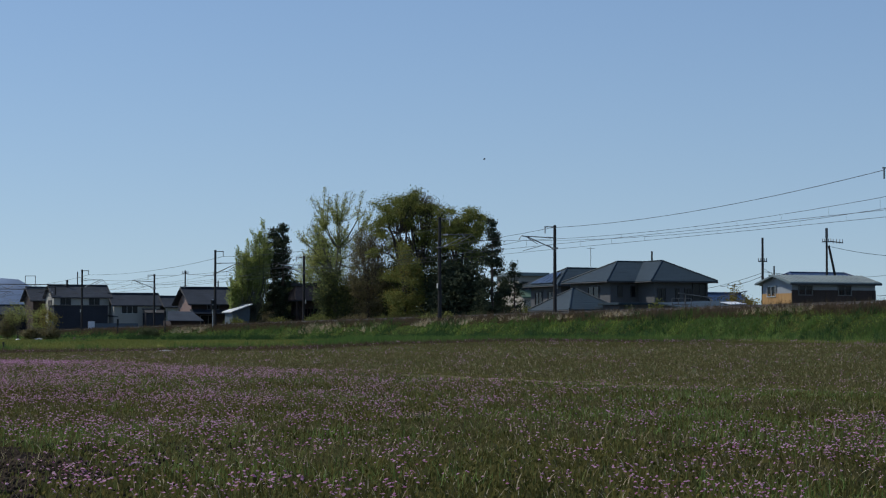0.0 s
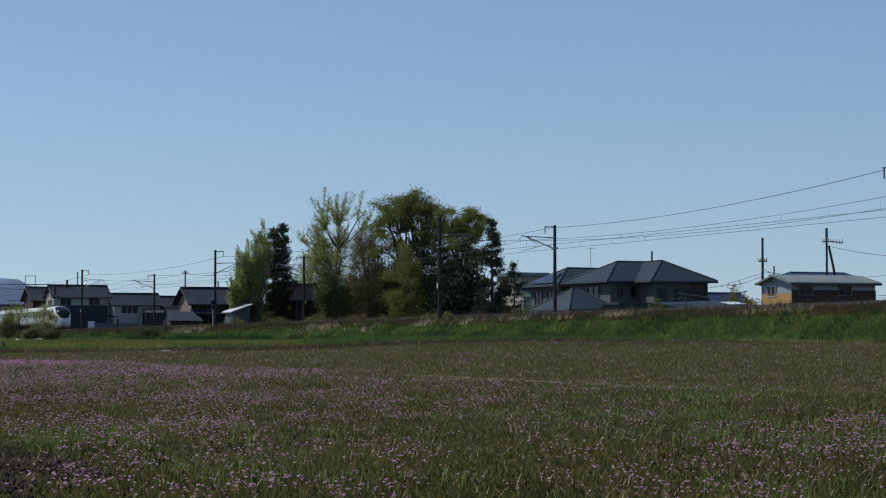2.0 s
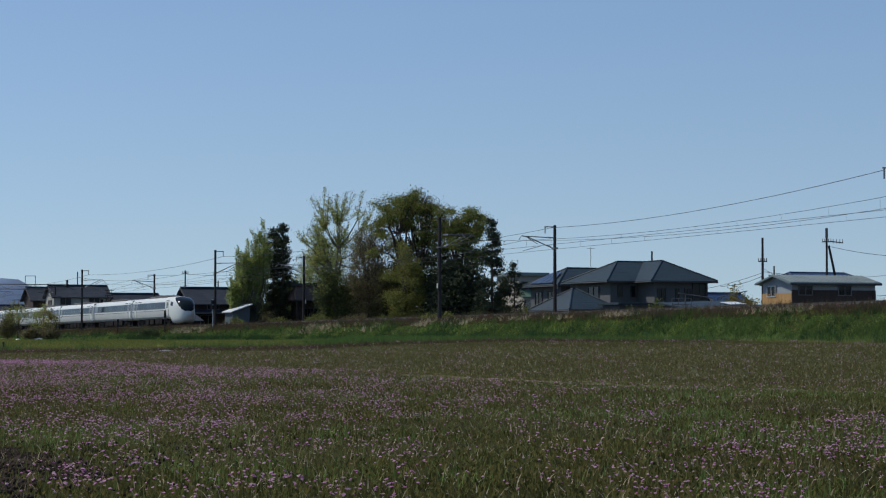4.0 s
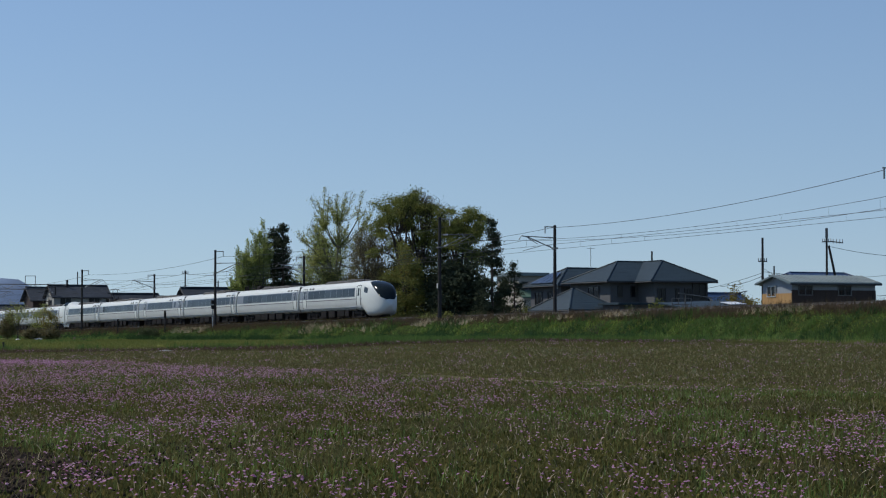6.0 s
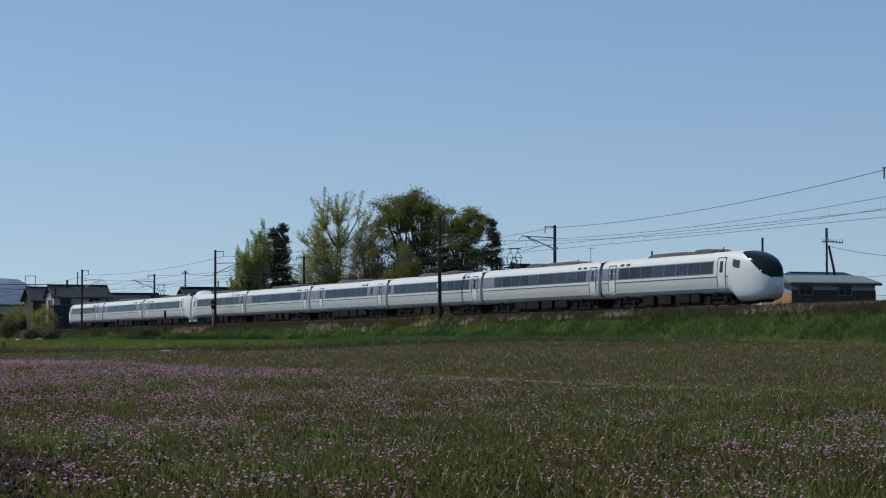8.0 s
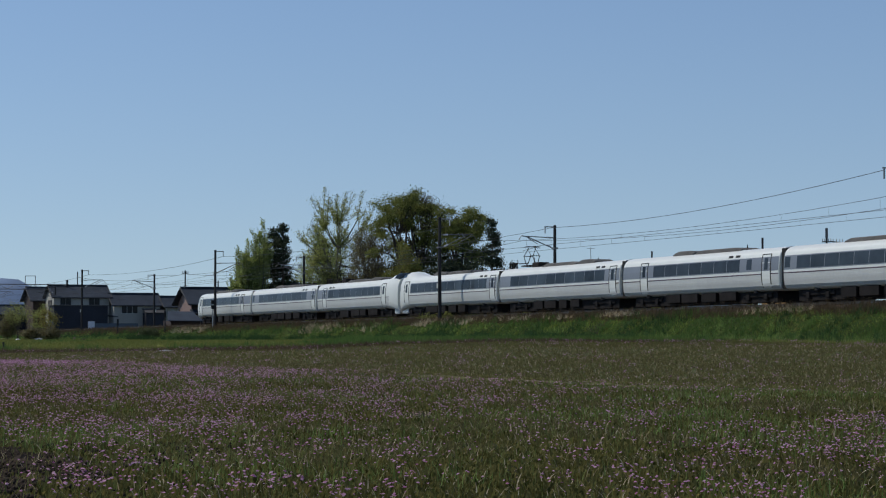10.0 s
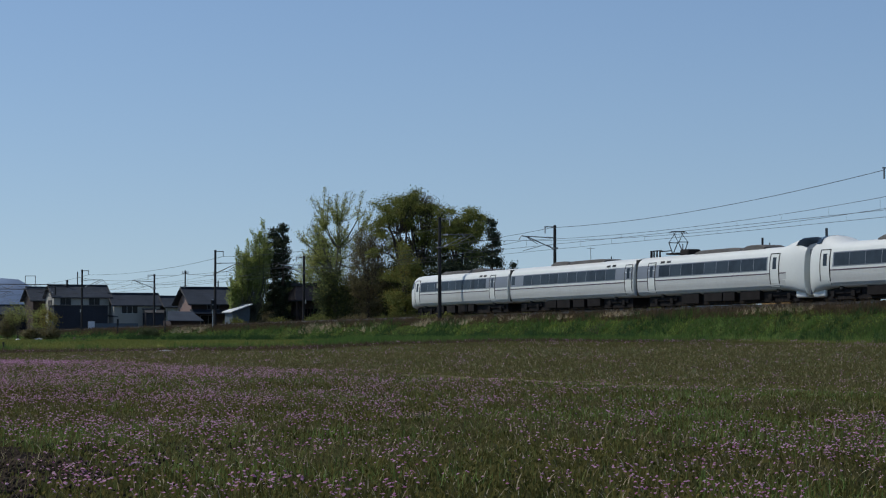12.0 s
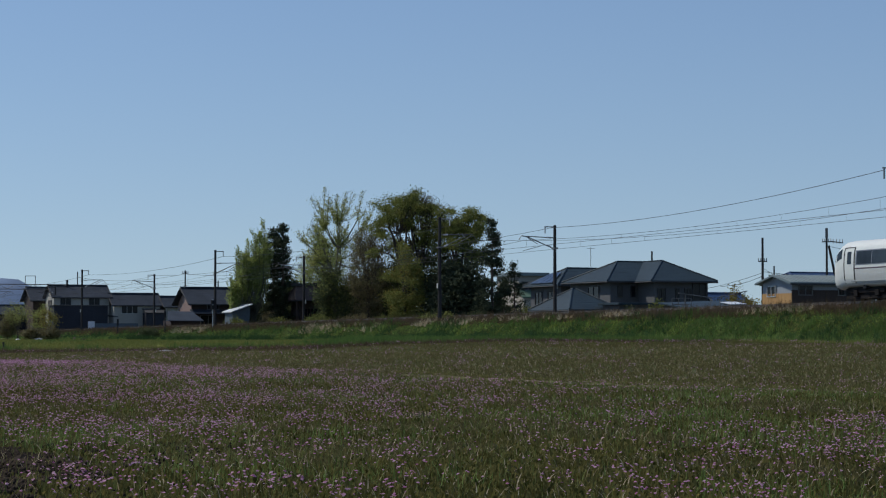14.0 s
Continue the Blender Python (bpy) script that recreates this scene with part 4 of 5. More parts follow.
h = house("house", -46.4, 350, "small distant house with a tiled gable roof")
shell(h, 3.4, 4.5, 0, 4.9, "cream", 6.0)
gable_roof(h, 3.4, 4.5, 4.9, 6.3, 0.5, "tile", 6)

w = thing("metal_fence", plot(-51.6, 310), "blue-grey corrugated metal fence panels along the railway", "fence")
for k in range(6):
    part("panel", box(k * 1.1, k * 1.1 + 1.08, 0, 0.06, 0, 1.7), "greymetal", w)
    part("post", tube((k * 1.1, 0.1, 0), (k * 1.1, 0.1, 1.75), 0.04), "galv", w)
part("end_panel", box(-1.0, -0.02, 0, 0.06, 0.3, 2.0), "whiteroof", w, "white end panel")

# utility poles and their lines
def utility(x, d, top, arms=(), transformer=False, r=0.115):
    u = thing("utility_pole", Matrix.Translation((x, d, 0.3)), "weathered concrete utility pole with crossarms", "utility pole", "utility poles")
    part("post", tube((0, 0, 0), (0, 0, top), r * 1.15, r * 0.8, 10), "post", u)
    for z, w in arms:
        a = part("crossarm", box(-w, w, -0.06, 0.06, z - 0.05, z + 0.05, 0.015), "galv", u)
        for s in (-0.9, -0.4, 0.4, 0.9):
            part("insulator", tube((s * w, 0, z + 0.05), (s * w, 0, z + 0.3), 0.05, 0.04), "ceramic", a)
    if transformer:
        part("transformer", tube((0.1, -0.3, top - 5.6), (0.1, -0.3, top - 4.7), 0.26, 0.26, 14), "post", u)
    return u


utility(-64.7, 370, 11.2)
utility(-37.0, 300, 9.4, ((9.0, 0.45),))
utility(-35.5, 330, 8.6)
utility(23.0, 230, 9.5)
utility(28.3, 185, 9.0, ((6.9, 0.4),))
u = utility(34.9, 190, 9.2, ((8.85, 0.42), (5.2, 0.45)), True)
part("top_frame", box(-0.12, 0.12, -0.04, 0.04, 9.2, 10.1, 0.01), "galv", u)
part("brace", tube((0.15, -0.2, 8.5), (1.9, -0.2, 0), 0.10, 0.13, 10), "post", u)
part("equipment_case", box(0.75, 1.3, -0.25, 0.25, 2.6, 3.5, 0.05), "post", u)
part("switch", tube((0.3, 0, 8.9), (1.5, 0, 8.75), 0.05), "galv", u)
for x in (0.6, 0.9, 1.2, 1.45):
    part("insulator", tube((x, 0, 8.7), (x, 0, 9.1), 0.045, 0.035), "ceramic", u)
utility(41.2, 260, 8.8, ((7.6, 0.7), (6.9, 0.5)))


def span(a, b, sag, r=0.02):
    bm = bmesh.new()
    a, b = Vector(a), Vector(b)
    prev = None
    for k in range(13):
        u = k / 12
        p = a.lerp(b, u) - Vector((0, 0, sag * 4 * u * (1 - u)))
        if prev is not None:
            tube(prev, p, r, n=4, bm=bm)
        prev = p
    tagged(part("cable", bm, "wire"), "thin dark service cable strung between utility poles", "cable", "cables")


span((23.5, 230, 5.2), (28.3, 185, 6.2), 0.5)
span((28.3, 185, 6.6), (34.9, 190, 4.6), 0.35)
span((28.3, 185, 5.9), (24.6, 185.5, 5.0), 0.2)
span((34.9, 190, 8.8), (45.0, 196, 8.0), 0.3)
span((34.9, 190, 4.4), (46.0, 198, 5.0), 0.4)
span((28.3, 185, 6.3), (60.0, 270, 8.6), 0.6)
span((-37.0, 300, 9.2), (-64.7, 370, 10.5), 0.8)
span((-37.0, 300, 9.2), (-16.0, 262, 9.3), 0.7)


# ---- trees ----
def quads(name, pos, size, rng, material, parent=None, flat=0.0):
    """A cloud of small leaf quads, folded a little, at pos."""
    k = len(pos)
    a = rng.normal(size=(k, 3))
    a /= np.linalg.norm(a, axis=1)[:, None]
    up = rng.normal(size=(k, 3))
    up[:, 2] += flat
    b = np.cross(a, up)
    b /= np.linalg.norm(b, axis=1)[:, None] + 1e-9
    s = size * rng.uniform(0.6, 1.3, (k, 1))
    v = np.stack([pos - a * s, pos + b * s * 0.55, pos + a * s, pos - b * s * 0.55], 1)
    f = np.arange(k * 4).reshape(-1, 4)
    me = bpy.data.meshes.new(name)
    me.vertices.add(k * 4)
    me.vertices.foreach_set("co", v.reshape(-1))
    me.loops.add(f.size)
    me.loops.foreach_set("vertex_index", f.ravel())
    me.polygons.add(k)
    me.polygons.foreach_set("loop_start", np.arange(k) * 4)
    me.update(calc_edges=True)
    me.materials.append(M[material])
    ob = new(name, me)
    ob.parent = parent
    return ob


def limb_mesh(name, segs, material, parent, arch=0.10):
    bm = bmesh.new()
    for a, b, r0, r1, n in segs:
        a, b = Vector(a), Vector(b)
        L = (b - a).length
        if L < 0.02:
            continue
        bend = Vector((0, 0, arch * L))
        mid = a.lerp(b, 0.5) + bend * (0.6 if r0 < 0.2 else 0.0)
        q0, q1 = (mid - a).to_track_quat("Z", "Y"), (b - mid).to_track_quat("Z", "Y")
        rings = []
        for c, q, r in ((a, q0, r0), (mid, q0, (r0 + r1) / 2), (b, q1, r1)):
            rings.append([bm.verts.new(c + q @ Vector((math.cos(k * math.tau / n) * r, math.sin(k * math.tau / n) * r, 0))) for k in range(n)])
        for x, y in zip(rings, rings[1:]):
            for k in range(n):
                bm.faces.new((x[k], x[(k + 1) % n], y[(k + 1) % n], y[k]))
    return part(name, bm, material, parent, smooth=True)


def tree(name, x, d, top, low, rx, label, leaf, bark="bark", leaves=5000, size=0.22, twigs=150, seed=1, trunk=0.28, puff=0.55, fork=0.30, ry=None,
         lump=0.0, skew=0.0, clump=0.0, extra=None, tips=0, category="tree", hollow=0.25, under=-1.0, pad=0.7, arch=0.10):
    """A broad tree: crown between the heights low and top, half-width rx; limbs lead to every twig.
    hollow: bare share of the crown's heart; under: how far down the crown's shell twigs end; pad: flatness of a leaf clump."""
    rng = np.random.default_rng(seed)
    z0 = float(ground_z(np.array([x]), np.array([d]))[0]) - 0.1
    t = thing(name, Matrix.Translation((x, d, z0)), label, category)
    ry = ry or rx
    top, low = top - z0, low - z0
    u = rng.normal(size=(twigs, 3))
    u[:, 2] = np.where(u[:, 2] < under * np.linalg.norm(u, axis=1), -u[:, 2], u[:, 2])
    u /= np.linalg.norm(u, axis=1)[:, None]
    rad = rng.uniform(hollow, 1.0, twigs) ** 0.45
    lob = 1 + lump * np.sin(u[:, 0] * 5 + seed) * np.cos(u[:, 2] * 4 + seed * 2)
    c = np.array([skew, 0, (top + low) / 2])
    ends = c + u * (rad * lob)[:, None] * np.array([rx, ry, (top - low) / 2])
    n2, n1 = max(8, twigs // 6), 7
    k2 = ends[rng.choice(twigs, n2, replace=False)]
    a2 = ((ends[:, None] - k2[None]) ** 2).sum(-1).argmin(1)
    root = np.array([0, 0, top * fork])
    node2 = np.array([(ends[a2 == i].mean(0) if (a2 == i).any() else k2[i]) for i in range(n2)])
    node2 = node2 * 0.74 + (root * 0.6 + np.array([skew, 0, low]) * 0.4) * 0.26
    k1 = node2[rng.choice(n2, n1, replace=False)]
    a1 = ((node2[:, None] - k1[None]) ** 2).sum(-1).argmin(1)
    node1 = np.array([(node2[a1 == i].mean(0) if (a1 == i).any() else k1[i]) for i in range(n1)]) * 0.5 + root * 0.5
    segs = [((0, 0, 0), tuple(root * 0.55), trunk * 1.15, trunk * 0.9, 9), (tuple(root * 0.55), tuple(root), trunk * 0.9, trunk * 0.75, 9)]
    for i in range(n1):
        segs.append((tuple(root * rng.uniform(0.85, 1.0)), tuple(node1[i]), trunk * 0.55, trunk * 0.32, 7))
    for i in range(n2):
        segs.append((tuple(node1[a1[i]]), tuple(node2[i]), trunk * 0.30, trunk * 0.15, 6))
    for i in range(twigs):
        segs.append((tuple(node2[a2[i]]), tuple(ends[i]), trunk * 0.14, trunk * 0.045, 4))
        for j in range(tips):
            q = ends[i] + rng.normal(size=3) * 0.34 + np.array([0, 0, 0.12])
            m = node2[a2[i]] * 0.4 + ends[i] * 0.6
            segs.append((tuple(m if j % 2 else ends[i]), tuple(q), trunk * 0.06, trunk * 0.025, 4))
    limb_mesh("trunk", segs, bark, t, arch)
    per = rng.integers(0, twigs, leaves)
    w = clump + (1 - clump) * rng.random(leaves) ** 0.6
    pos = node2[a2[per]] * (1 - w)[:, None] + ends[per] * w[:, None] + rng.normal(size=(leaves, 3)) * puff * np.array([1, 1, pad]) * (0.6 + 0.8 * rng.random(twigs))[per][:, None]
    pos[:, 2] = np.maximum(pos[:, 2], 0.15)
    quads("crown", pos, size, rng, leaf, t)
    if extra:
        n = leaves // 4
        sel = rng.integers(0, leaves, n)
        quads("new_growth", pos[sel] + rng.normal(size=(n, 3)) * 0.2 + np.array([0, 0, 0.25]), size, rng, extra, t)
    return t


def conifer(x, d, top, half, seed, label, leaves=4500, sparse=0.0, size=0.2, low=0.6, trunk=0.2, taper=0.6, dense=8):
    """A cedar: straight trunk, drooping whorls of branches with needle clumps."""
    rng = np.random.default_rng(seed)
    z0 = float(ground_z(np.array([x]), np.array([d]))[0]) - 0.1
    t = thing("cedar_tree", Matrix.Translation((x, d, z0)), label, "tree")
    top -= z0
    segs = [((0, 0, 0), (0, 0, top * 0.6), trunk, trunk * 0.6, 8), ((0, 0, top * 0.6), (0.1, 0, top), trunk * 0.6, 0.02, 6)]
    pts = []
    n = int(top * dense)
    for k in range(n):
        u = rng.uniform(0, 1) ** 0.9
        z = low + (top - low) * u
        if sparse and rng.random() < sparse * (0.5 + 0.5 * math.sin(z * 2.7 + seed)):
            continue
        r = half * (1 - u) ** taper * rng.uniform(0.55, 1.15) + 0.15
        a = rng.uniform(0, math.tau)
        e = np.array([math.cos(a) * r, math.sin(a) * r, z + 0.1 * r])
        segs.append(((0, 0, z), tuple(e), 0.05, 0.015, 4))
        m = max(4, int(leaves / n * (0.4 + r / half)))
        w = rng.uniform(0.3, 1.05, (m, 1))
        pts.append(np.array([0, 0, z]) * (1 - w) + e * w + rng.normal(size=(m, 3)) * 0.2 * np.array([1, 1, 0.75]))
    limb_mesh("trunk", segs, "bark", t)
    quads("crown", np.concatenate(pts), size, rng, "conifer", t)
    return t


def plume(x, d, seed, label, shoots=90, leaves=42000):
    """A feathery tree of many upright shoots fanning from the foot; it leans up towards one side."""
    rng = np.random.default_rng(seed)
    z0 = float(ground_z(np.array([x]), np.array([d]))[0]) - 0.1
    t = thing("willow_tree", Matrix.Translation((x, d, z0)), label, "tree")
    segs, pos = [((0.6, 0, 0), (0.7, 0, 3.0), 0.2, 0.15, 8)], []
    per = leaves // (shoots * 5)
    for k in range(shoots):
        e = rng.uniform(-1, 1)
        dx, dy = e * 2.3, rng.uniform(-1.6, 1.6)
        top = 11.5 + 2.4 * e - 2.6 * (max(0.0, -e) ** 3) + rng.uniform(-2.6, 0.3) - 0.5 * abs(dy) - 4.5 * rng.random() ** 3
        foot = np.array([0.6 + dx * 0.15, dy * 0.15, rng.uniform(0.8, 3.0)])
        knee = np.array([dx * 0.85 + 0.1, dy * 0.8, top * rng.uniform(0.38, 0.52)])
        end = np.array([dx + rng.normal() * 0.15, dy, top])
        segs += [(tuple(foot), tuple(knee), 0.06, 0.04, 5), (tuple(knee), tuple(end), 0.04, 0.012, 4)]
        for j in range(5):
            w = rng.uniform(0.0, 0.9)
            p = knee * (1 - w) + end * w
            q = p + np.array([rng.normal() * 0.35, rng.normal() * 0.35, rng.uniform(0.7, 1.5)])
            segs.append((tuple(p), tuple(q), 0.018, 0.006, 3))
            v = rng.random((per, 1))
            pos.append(p * (1 - v) + q * v + rng.normal(size=(per, 3)) * np.array([0.13, 0.13, 0.16]))
    limb_mesh("trunk", segs, "mossbark", t, 0.0)
    quads("crown", np.concatenate(pos), 0.095, rng, "willow", t)


# grove beyond the line
plume(-23.2, 250, 3, "feathery upright tree in fresh yellow-green leaf")
conifer(-20.5, 253, 13.4, 1.6, 4, "dense dark evergreen with a ragged top", 10000, 0.3, 0.13, 0.8, 0.25, 0.36, 12)
conifer(-19.3, 252, 13.7, 1.5, 24, "dense dark evergreen with a ragged top", 10000, 0.3, 0.13, 0.8, 0.25, 0.36, 12)
tree("budding_tree", -12.3, 240, 18.2, 6.4, 5.1, "tall spreading tree with bare pale limbs just budding", "bud", "mossbark", 15000, 0.085, 110, 5, 0.34, 0.2, 0.42, tips=5, lump=0.18, under=-0.75, hollow=0.08, arch=-0.14)
tree("budding_tree", -15.4, 262, 13.6, 4.5, 3.0, "slender tree with thin yellow-green spring leaf", "bud", "mossbark", 8000, 0.085, 170, 6, 0.2, 0.3, 0.3, tips=2, arch=-0.05)
tree("budding_tree", -13.4, 243, 12.0, 5.0, 3.3, "half-bare tree with yellow-green spring leaf", "willow", "bark", 8000, 0.085, 150, 17, 0.2, 0.35, 0.3, tips=2, hollow=0.1)
tree("understorey_tree", -11.6, 232, 8.6, 0.5, 2.4, "leafy understorey tree in olive green", "deep", leaves=13000, size=0.10, twigs=80, seed=7, trunk=0.16, puff=0.4, lump=0.25, clump=0.5, extra="olive")
tree("budding_tree", -8.2, 230, 13.2, 1.0, 2.8, "brownish budding tree with fine twigs", "brownbud", leaves=17000, size=0.08, twigs=230, seed=8, trunk=0.2, puff=0.35, tips=2)
tree("camphor_tree", -4.1, 226, 16.3, 7.2, 4.3, "tall broad evergreen tree with dark limbs under an olive crown", "olive", leaves=27000, size=0.09, twigs=66, seed=9, trunk=0.44, puff=0.42, fork=0.36, lump=0.2, clump=0.9, hollow=0.3, under=-0.55, pad=0.6, tips=3)
tree("camphor_tree", -2.4, 228, 16.4, 9.0, 3.2, "half-bare brownish crown beside an evergreen", "brownbud", leaves=6500, size=0.07, twigs=170, seed=19, trunk=0.3, puff=0.3, fork=0.45, clump=0.3, tips=3, hollow=0.2, under=-0.3)
tree("camphor_tree", -3.2, 230, 11.5, 5.2, 3.3, "dark leafy tree under a taller crown", "deep", leaves=9000, size=0.12, twigs=60, seed=10, trunk=0.3, lump=0.2, fork=0.3, clump=0.6)
tree("camphor_tree", 1.7, 224, 14.6, 5.6, 3.5, "tall evergreen tree with an olive crown and open dark limbs", "olive", leaves=27000, size=0.09, twigs=95, seed=11, trunk=0.36, puff=0.42, fork=0.38, lump=0.12, clump=0.85, hollow=0.3, under=-0.5, pad=0.55, tips=2)
tree("camphor_tree", 1.2, 226, 11.8, 5.0, 3.0, "dark leafy tree under a taller crown", "deep", leaves=6000, size=0.12, twigs=60, seed=20, trunk=0.3, lump=0.2, fork=0.3, clump=0.7)
tree("understorey_tree", -4.0, 220, 10.2, 0.4, 2.1, "understorey tree with yellow-olive leaves", "olive", leaves=13000, size=0.09, twigs=70, seed=12, trunk=0.15, puff=0.4, lump=0.25, clump=0.6, extra="yellowleaf")
tree("evergreen_tree", 1.8, 219, 9.0, 0.3, 3.0, "dense dark evergreen thicket tree", "conifer", leaves=14000, size=0.2, twigs=160, seed=13, trunk=0.2, lump=0.15)
tree("evergreen_tree", -7.6, 236, 8.5, 0.3, 3.4, "dense dark evergreen thicket tree", "deep", leaves=12000, size=0.2, twigs=150, seed=14, trunk=0.2, lump=0.15)
tree("evergreen_tree", -0.8, 226, 8.0, 0.3, 2.6, "dense dark evergreen thicket tree", "conifer", leaves=10000, size=0.2, twigs=140, seed=15, trunk=0.2, lump=0.15)
tree("evergreen_tree", -20.0, 272, 8.5, 0.3, 2.6, "dense dark evergreen thicket tree", "deep", leaves=6000, size=0.26, twigs=140, seed=16, trunk=0.2, lump=0.15)
for k, (x, d, top, rx) in enumerate(((-16.0, 258, 6.0, 2.2), (-12.6, 250, 6.4, 2.4), (-10.0, 244, 7.0, 2.2), (-17.8, 256, 5.0, 1.6), (-22.6, 258, 5.2, 2.0), (-5.4, 232, 7.0, 2.2))):
    tree("evergreen_tree", x, d, top, 0.2, rx, "low dark evergreen thicket tree in the grove", "deep", leaves=7000, size=0.16, twigs=120, seed=100 + k, trunk=0.14, lump=0.15)
conifer(5.0, 213, 12.4, 1.75, 21, "tall ragged dark cedar", 14000, 0.45, 0.1, 0.8)
conifer(7.3, 214, 8.0, 1.45, 22, "small ragged dark cedar", 4500, 0.5, 0.1, 0.8, 0.12)
conifer(6.3, 216, 6.6, 1.3, 23, "small ragged dark cedar", 4000, 0.3, 0.1, 0.4, 0.12)


def shrub(x, d, top, rx, leaf, seed, label, leaves=3200, size=0.09, ry=None):
    return tree("shrub", x, d, top, 0.2, rx, label, leaf, leaves=leaves, size=size, twigs=60, seed=seed, trunk=0.06, puff=0.22, fork=0.12, lump=0.2, ry=ry, tips=1, category="shrub")


for k, (x, d, top, rx, leaf) in enumerate(((-21.3, 248, 3.5, 2.6, "brownbud"), (-19.0, 246, 2.9, 1.7, "olive"), (-23.7, 242, 2.7, 1.1, "olive"), (-25.2, 250, 2.4, 1.0, "olive"), (-13.5, 226, 3.0, 1.9, "olive"), (-9.5, 222, 3.2, 2.0, "brownbud"),
                                           (-6.0, 218, 3.0, 1.8, "olive"), (-1.5, 214, 3.2, 2.2, "deep"), (3.2, 209, 3.4, 2.2, "deep"), (8.6, 206, 3.7, 1.5, "olive"), (7.2, 205, 3.2, 1.2, "brownbud"),
                                           (17.0, 167, 3.5, 0.9, "olive"), (26.6, 188, 5.4, 2.2, "yellowleaf"), (25.5, 190, 4.7, 1.6, "yellowleaf"), (15.4, 172, 3.2, 0.5, "deep"), (-1.2, 176.5, 2.55, 0.8, "olive"), (0.4, 174.0, 2.6, 0.45, "olive"))):
    shrub(x, d, top, rx, leaf, 40 + k, {"yellowleaf": "yellow-leaved shrub in a garden", "deep": "dark evergreen shrub at the grove's foot", "olive": "olive-green shrub by the railway", "brownbud": "brownish budding shrub by the railway"}[leaf])

# far belt of woods and hedges that closes the plain
def far_woods():
    rng = np.random.default_rng(5)
    pos = []
    for k in range(1000):
        d = rng.uniform(430, 640)
        x = rng.uniform(-0.32, 0.30) * d
        top = rng.uniform(2.5, 5.5)
        r = rng.uniform(1.5, 4.5)
        n = 34
        u = rng.normal(size=(n, 3)) * np.array([r * 0.5, r * 0.4, top * 0.28]) + np.array([x, d, 0.5 + top * 0.45])
        u[:, 2] = np.clip(u[:, 2], 0.3, None)
        pos.append(u)
    ob = quads("far_woods", np.concatenate(pos), 0.95, rng, "deep")
    tagged(ob, "distant dark hedges and low woods across the plain", "woods", kind="stuff")


far_woods()

shrub(5.9, 222, 5.0, 1.9, "deep", 90, "dark evergreen shrub among the cedars", 2600, 0.2)

# scrub in the meadow before the line
tree("fruit_tree", -44.9, 221, 4.3, 1.5, 1.6, "small crooked tree with yellow-green leaves", "bud", leaves=1300, size=0.075, twigs=80, seed=61, trunk=0.09, puff=0.25, fork=0.3, tips=2)
tree("fruit_tree", -42.6, 222, 4.0, 0.5, 1.5, "small bushy tree with yellow-green leaves", "bud", leaves=1500, size=0.075, twigs=80, seed=62, trunk=0.07, puff=0.25, fork=0.2, tips=2)
tree("fruit_tree", -41.4, 220, 3.8, 0.3, 1.2, "small bushy tree with yellow-green leaves", "yellowleaf", leaves=1100, size=0.08, twigs=80, seed=63, trunk=0.06, puff=0.25, fork=0.2, tips=2)
shrub(-43.0, 219, 1.3, 1.2, "brownbud", 64, "dry brown scrub in the meadow")
shrub(-41.0, 219, 1.4, 0.9, "brownbud", 65, "dry brown scrub in the meadow")
shrub(-46.2, 222, 3.0, 1.1, "brownbud", 66, "dry brown scrub in the meadow")
shrub(-32.6, 233, 1.35, 1.3, "deep", 67, "low dark scrub on the bank")
tree("bare_bush", 10.2, 139, 1.9, 0.6, 0.7, "leafless bush on the grassy bank", "brownbud", leaves=30, size=0.05, twigs=40, seed=68, trunk=0.04, puff=0.1, fork=0.1, tips=2, category="shrub")


# ---- grass and flowers ----
RNG = np.random.default_rng(77)
BLADE = [(-0.5, 0, 0), (0.5, 0, 0), (0.34, 0.10, 0.55), (-0.34, 0.10, 0.55), (0, 0.38, 1.0)]
BLADE_F = [(0, 1, 2), (0, 2, 3), (3, 2, 4)]
TUFT = [(-0.5, 0, 0), (-0.2, 0, 0), (-0.75, 0.1, 0.8), (-0.15, 0, 0), (0.15, 0, 0), (0.05, -0.15, 1.0), (0.2, 0, 0), (0.5, 0, 0), (0.8, 0.1, 0.75)]
TUFT_F = [(0, 1, 2), (3, 4, 5), (6, 7, 8)]
LEAFLET = [(0, 0, 0), (0.5, 0.25, 0.35), (0.9, 0, 0.3), (0, 0, 0), (-0.25, 0.5, 0.4), (0, 0.95, 0.3), (0, 0, 0), (-0.5, -0.3, 0.45), (-0.9, -0.1, 0.35), (0, 0, 0), (0.3, -0.5, 0.4), (0, -0.9, 0.3)]
LEAFLET_F = [(0, 1, 2), (3, 4, 5), (6, 7, 8), (9, 10, 11)]
HEAD = [(math.cos(k * 1.0472) * (1.0 if k % 2 else 0.55), math.sin(k * 1.0472) * (1.0 if k % 2 else 0.55), 0.3 * (k % 2)) for k in range(6)] + [(0, 0, 0.75)]
HEAD_F = [(k, (k + 1) % 6, 6) for k in range(6)]


def patchy(x, y, scale, seed):
    return np.array([noise.noise((a * scale + seed, b * scale * 0.8, seed * 1.7)) for a, b in zip(x, y)])


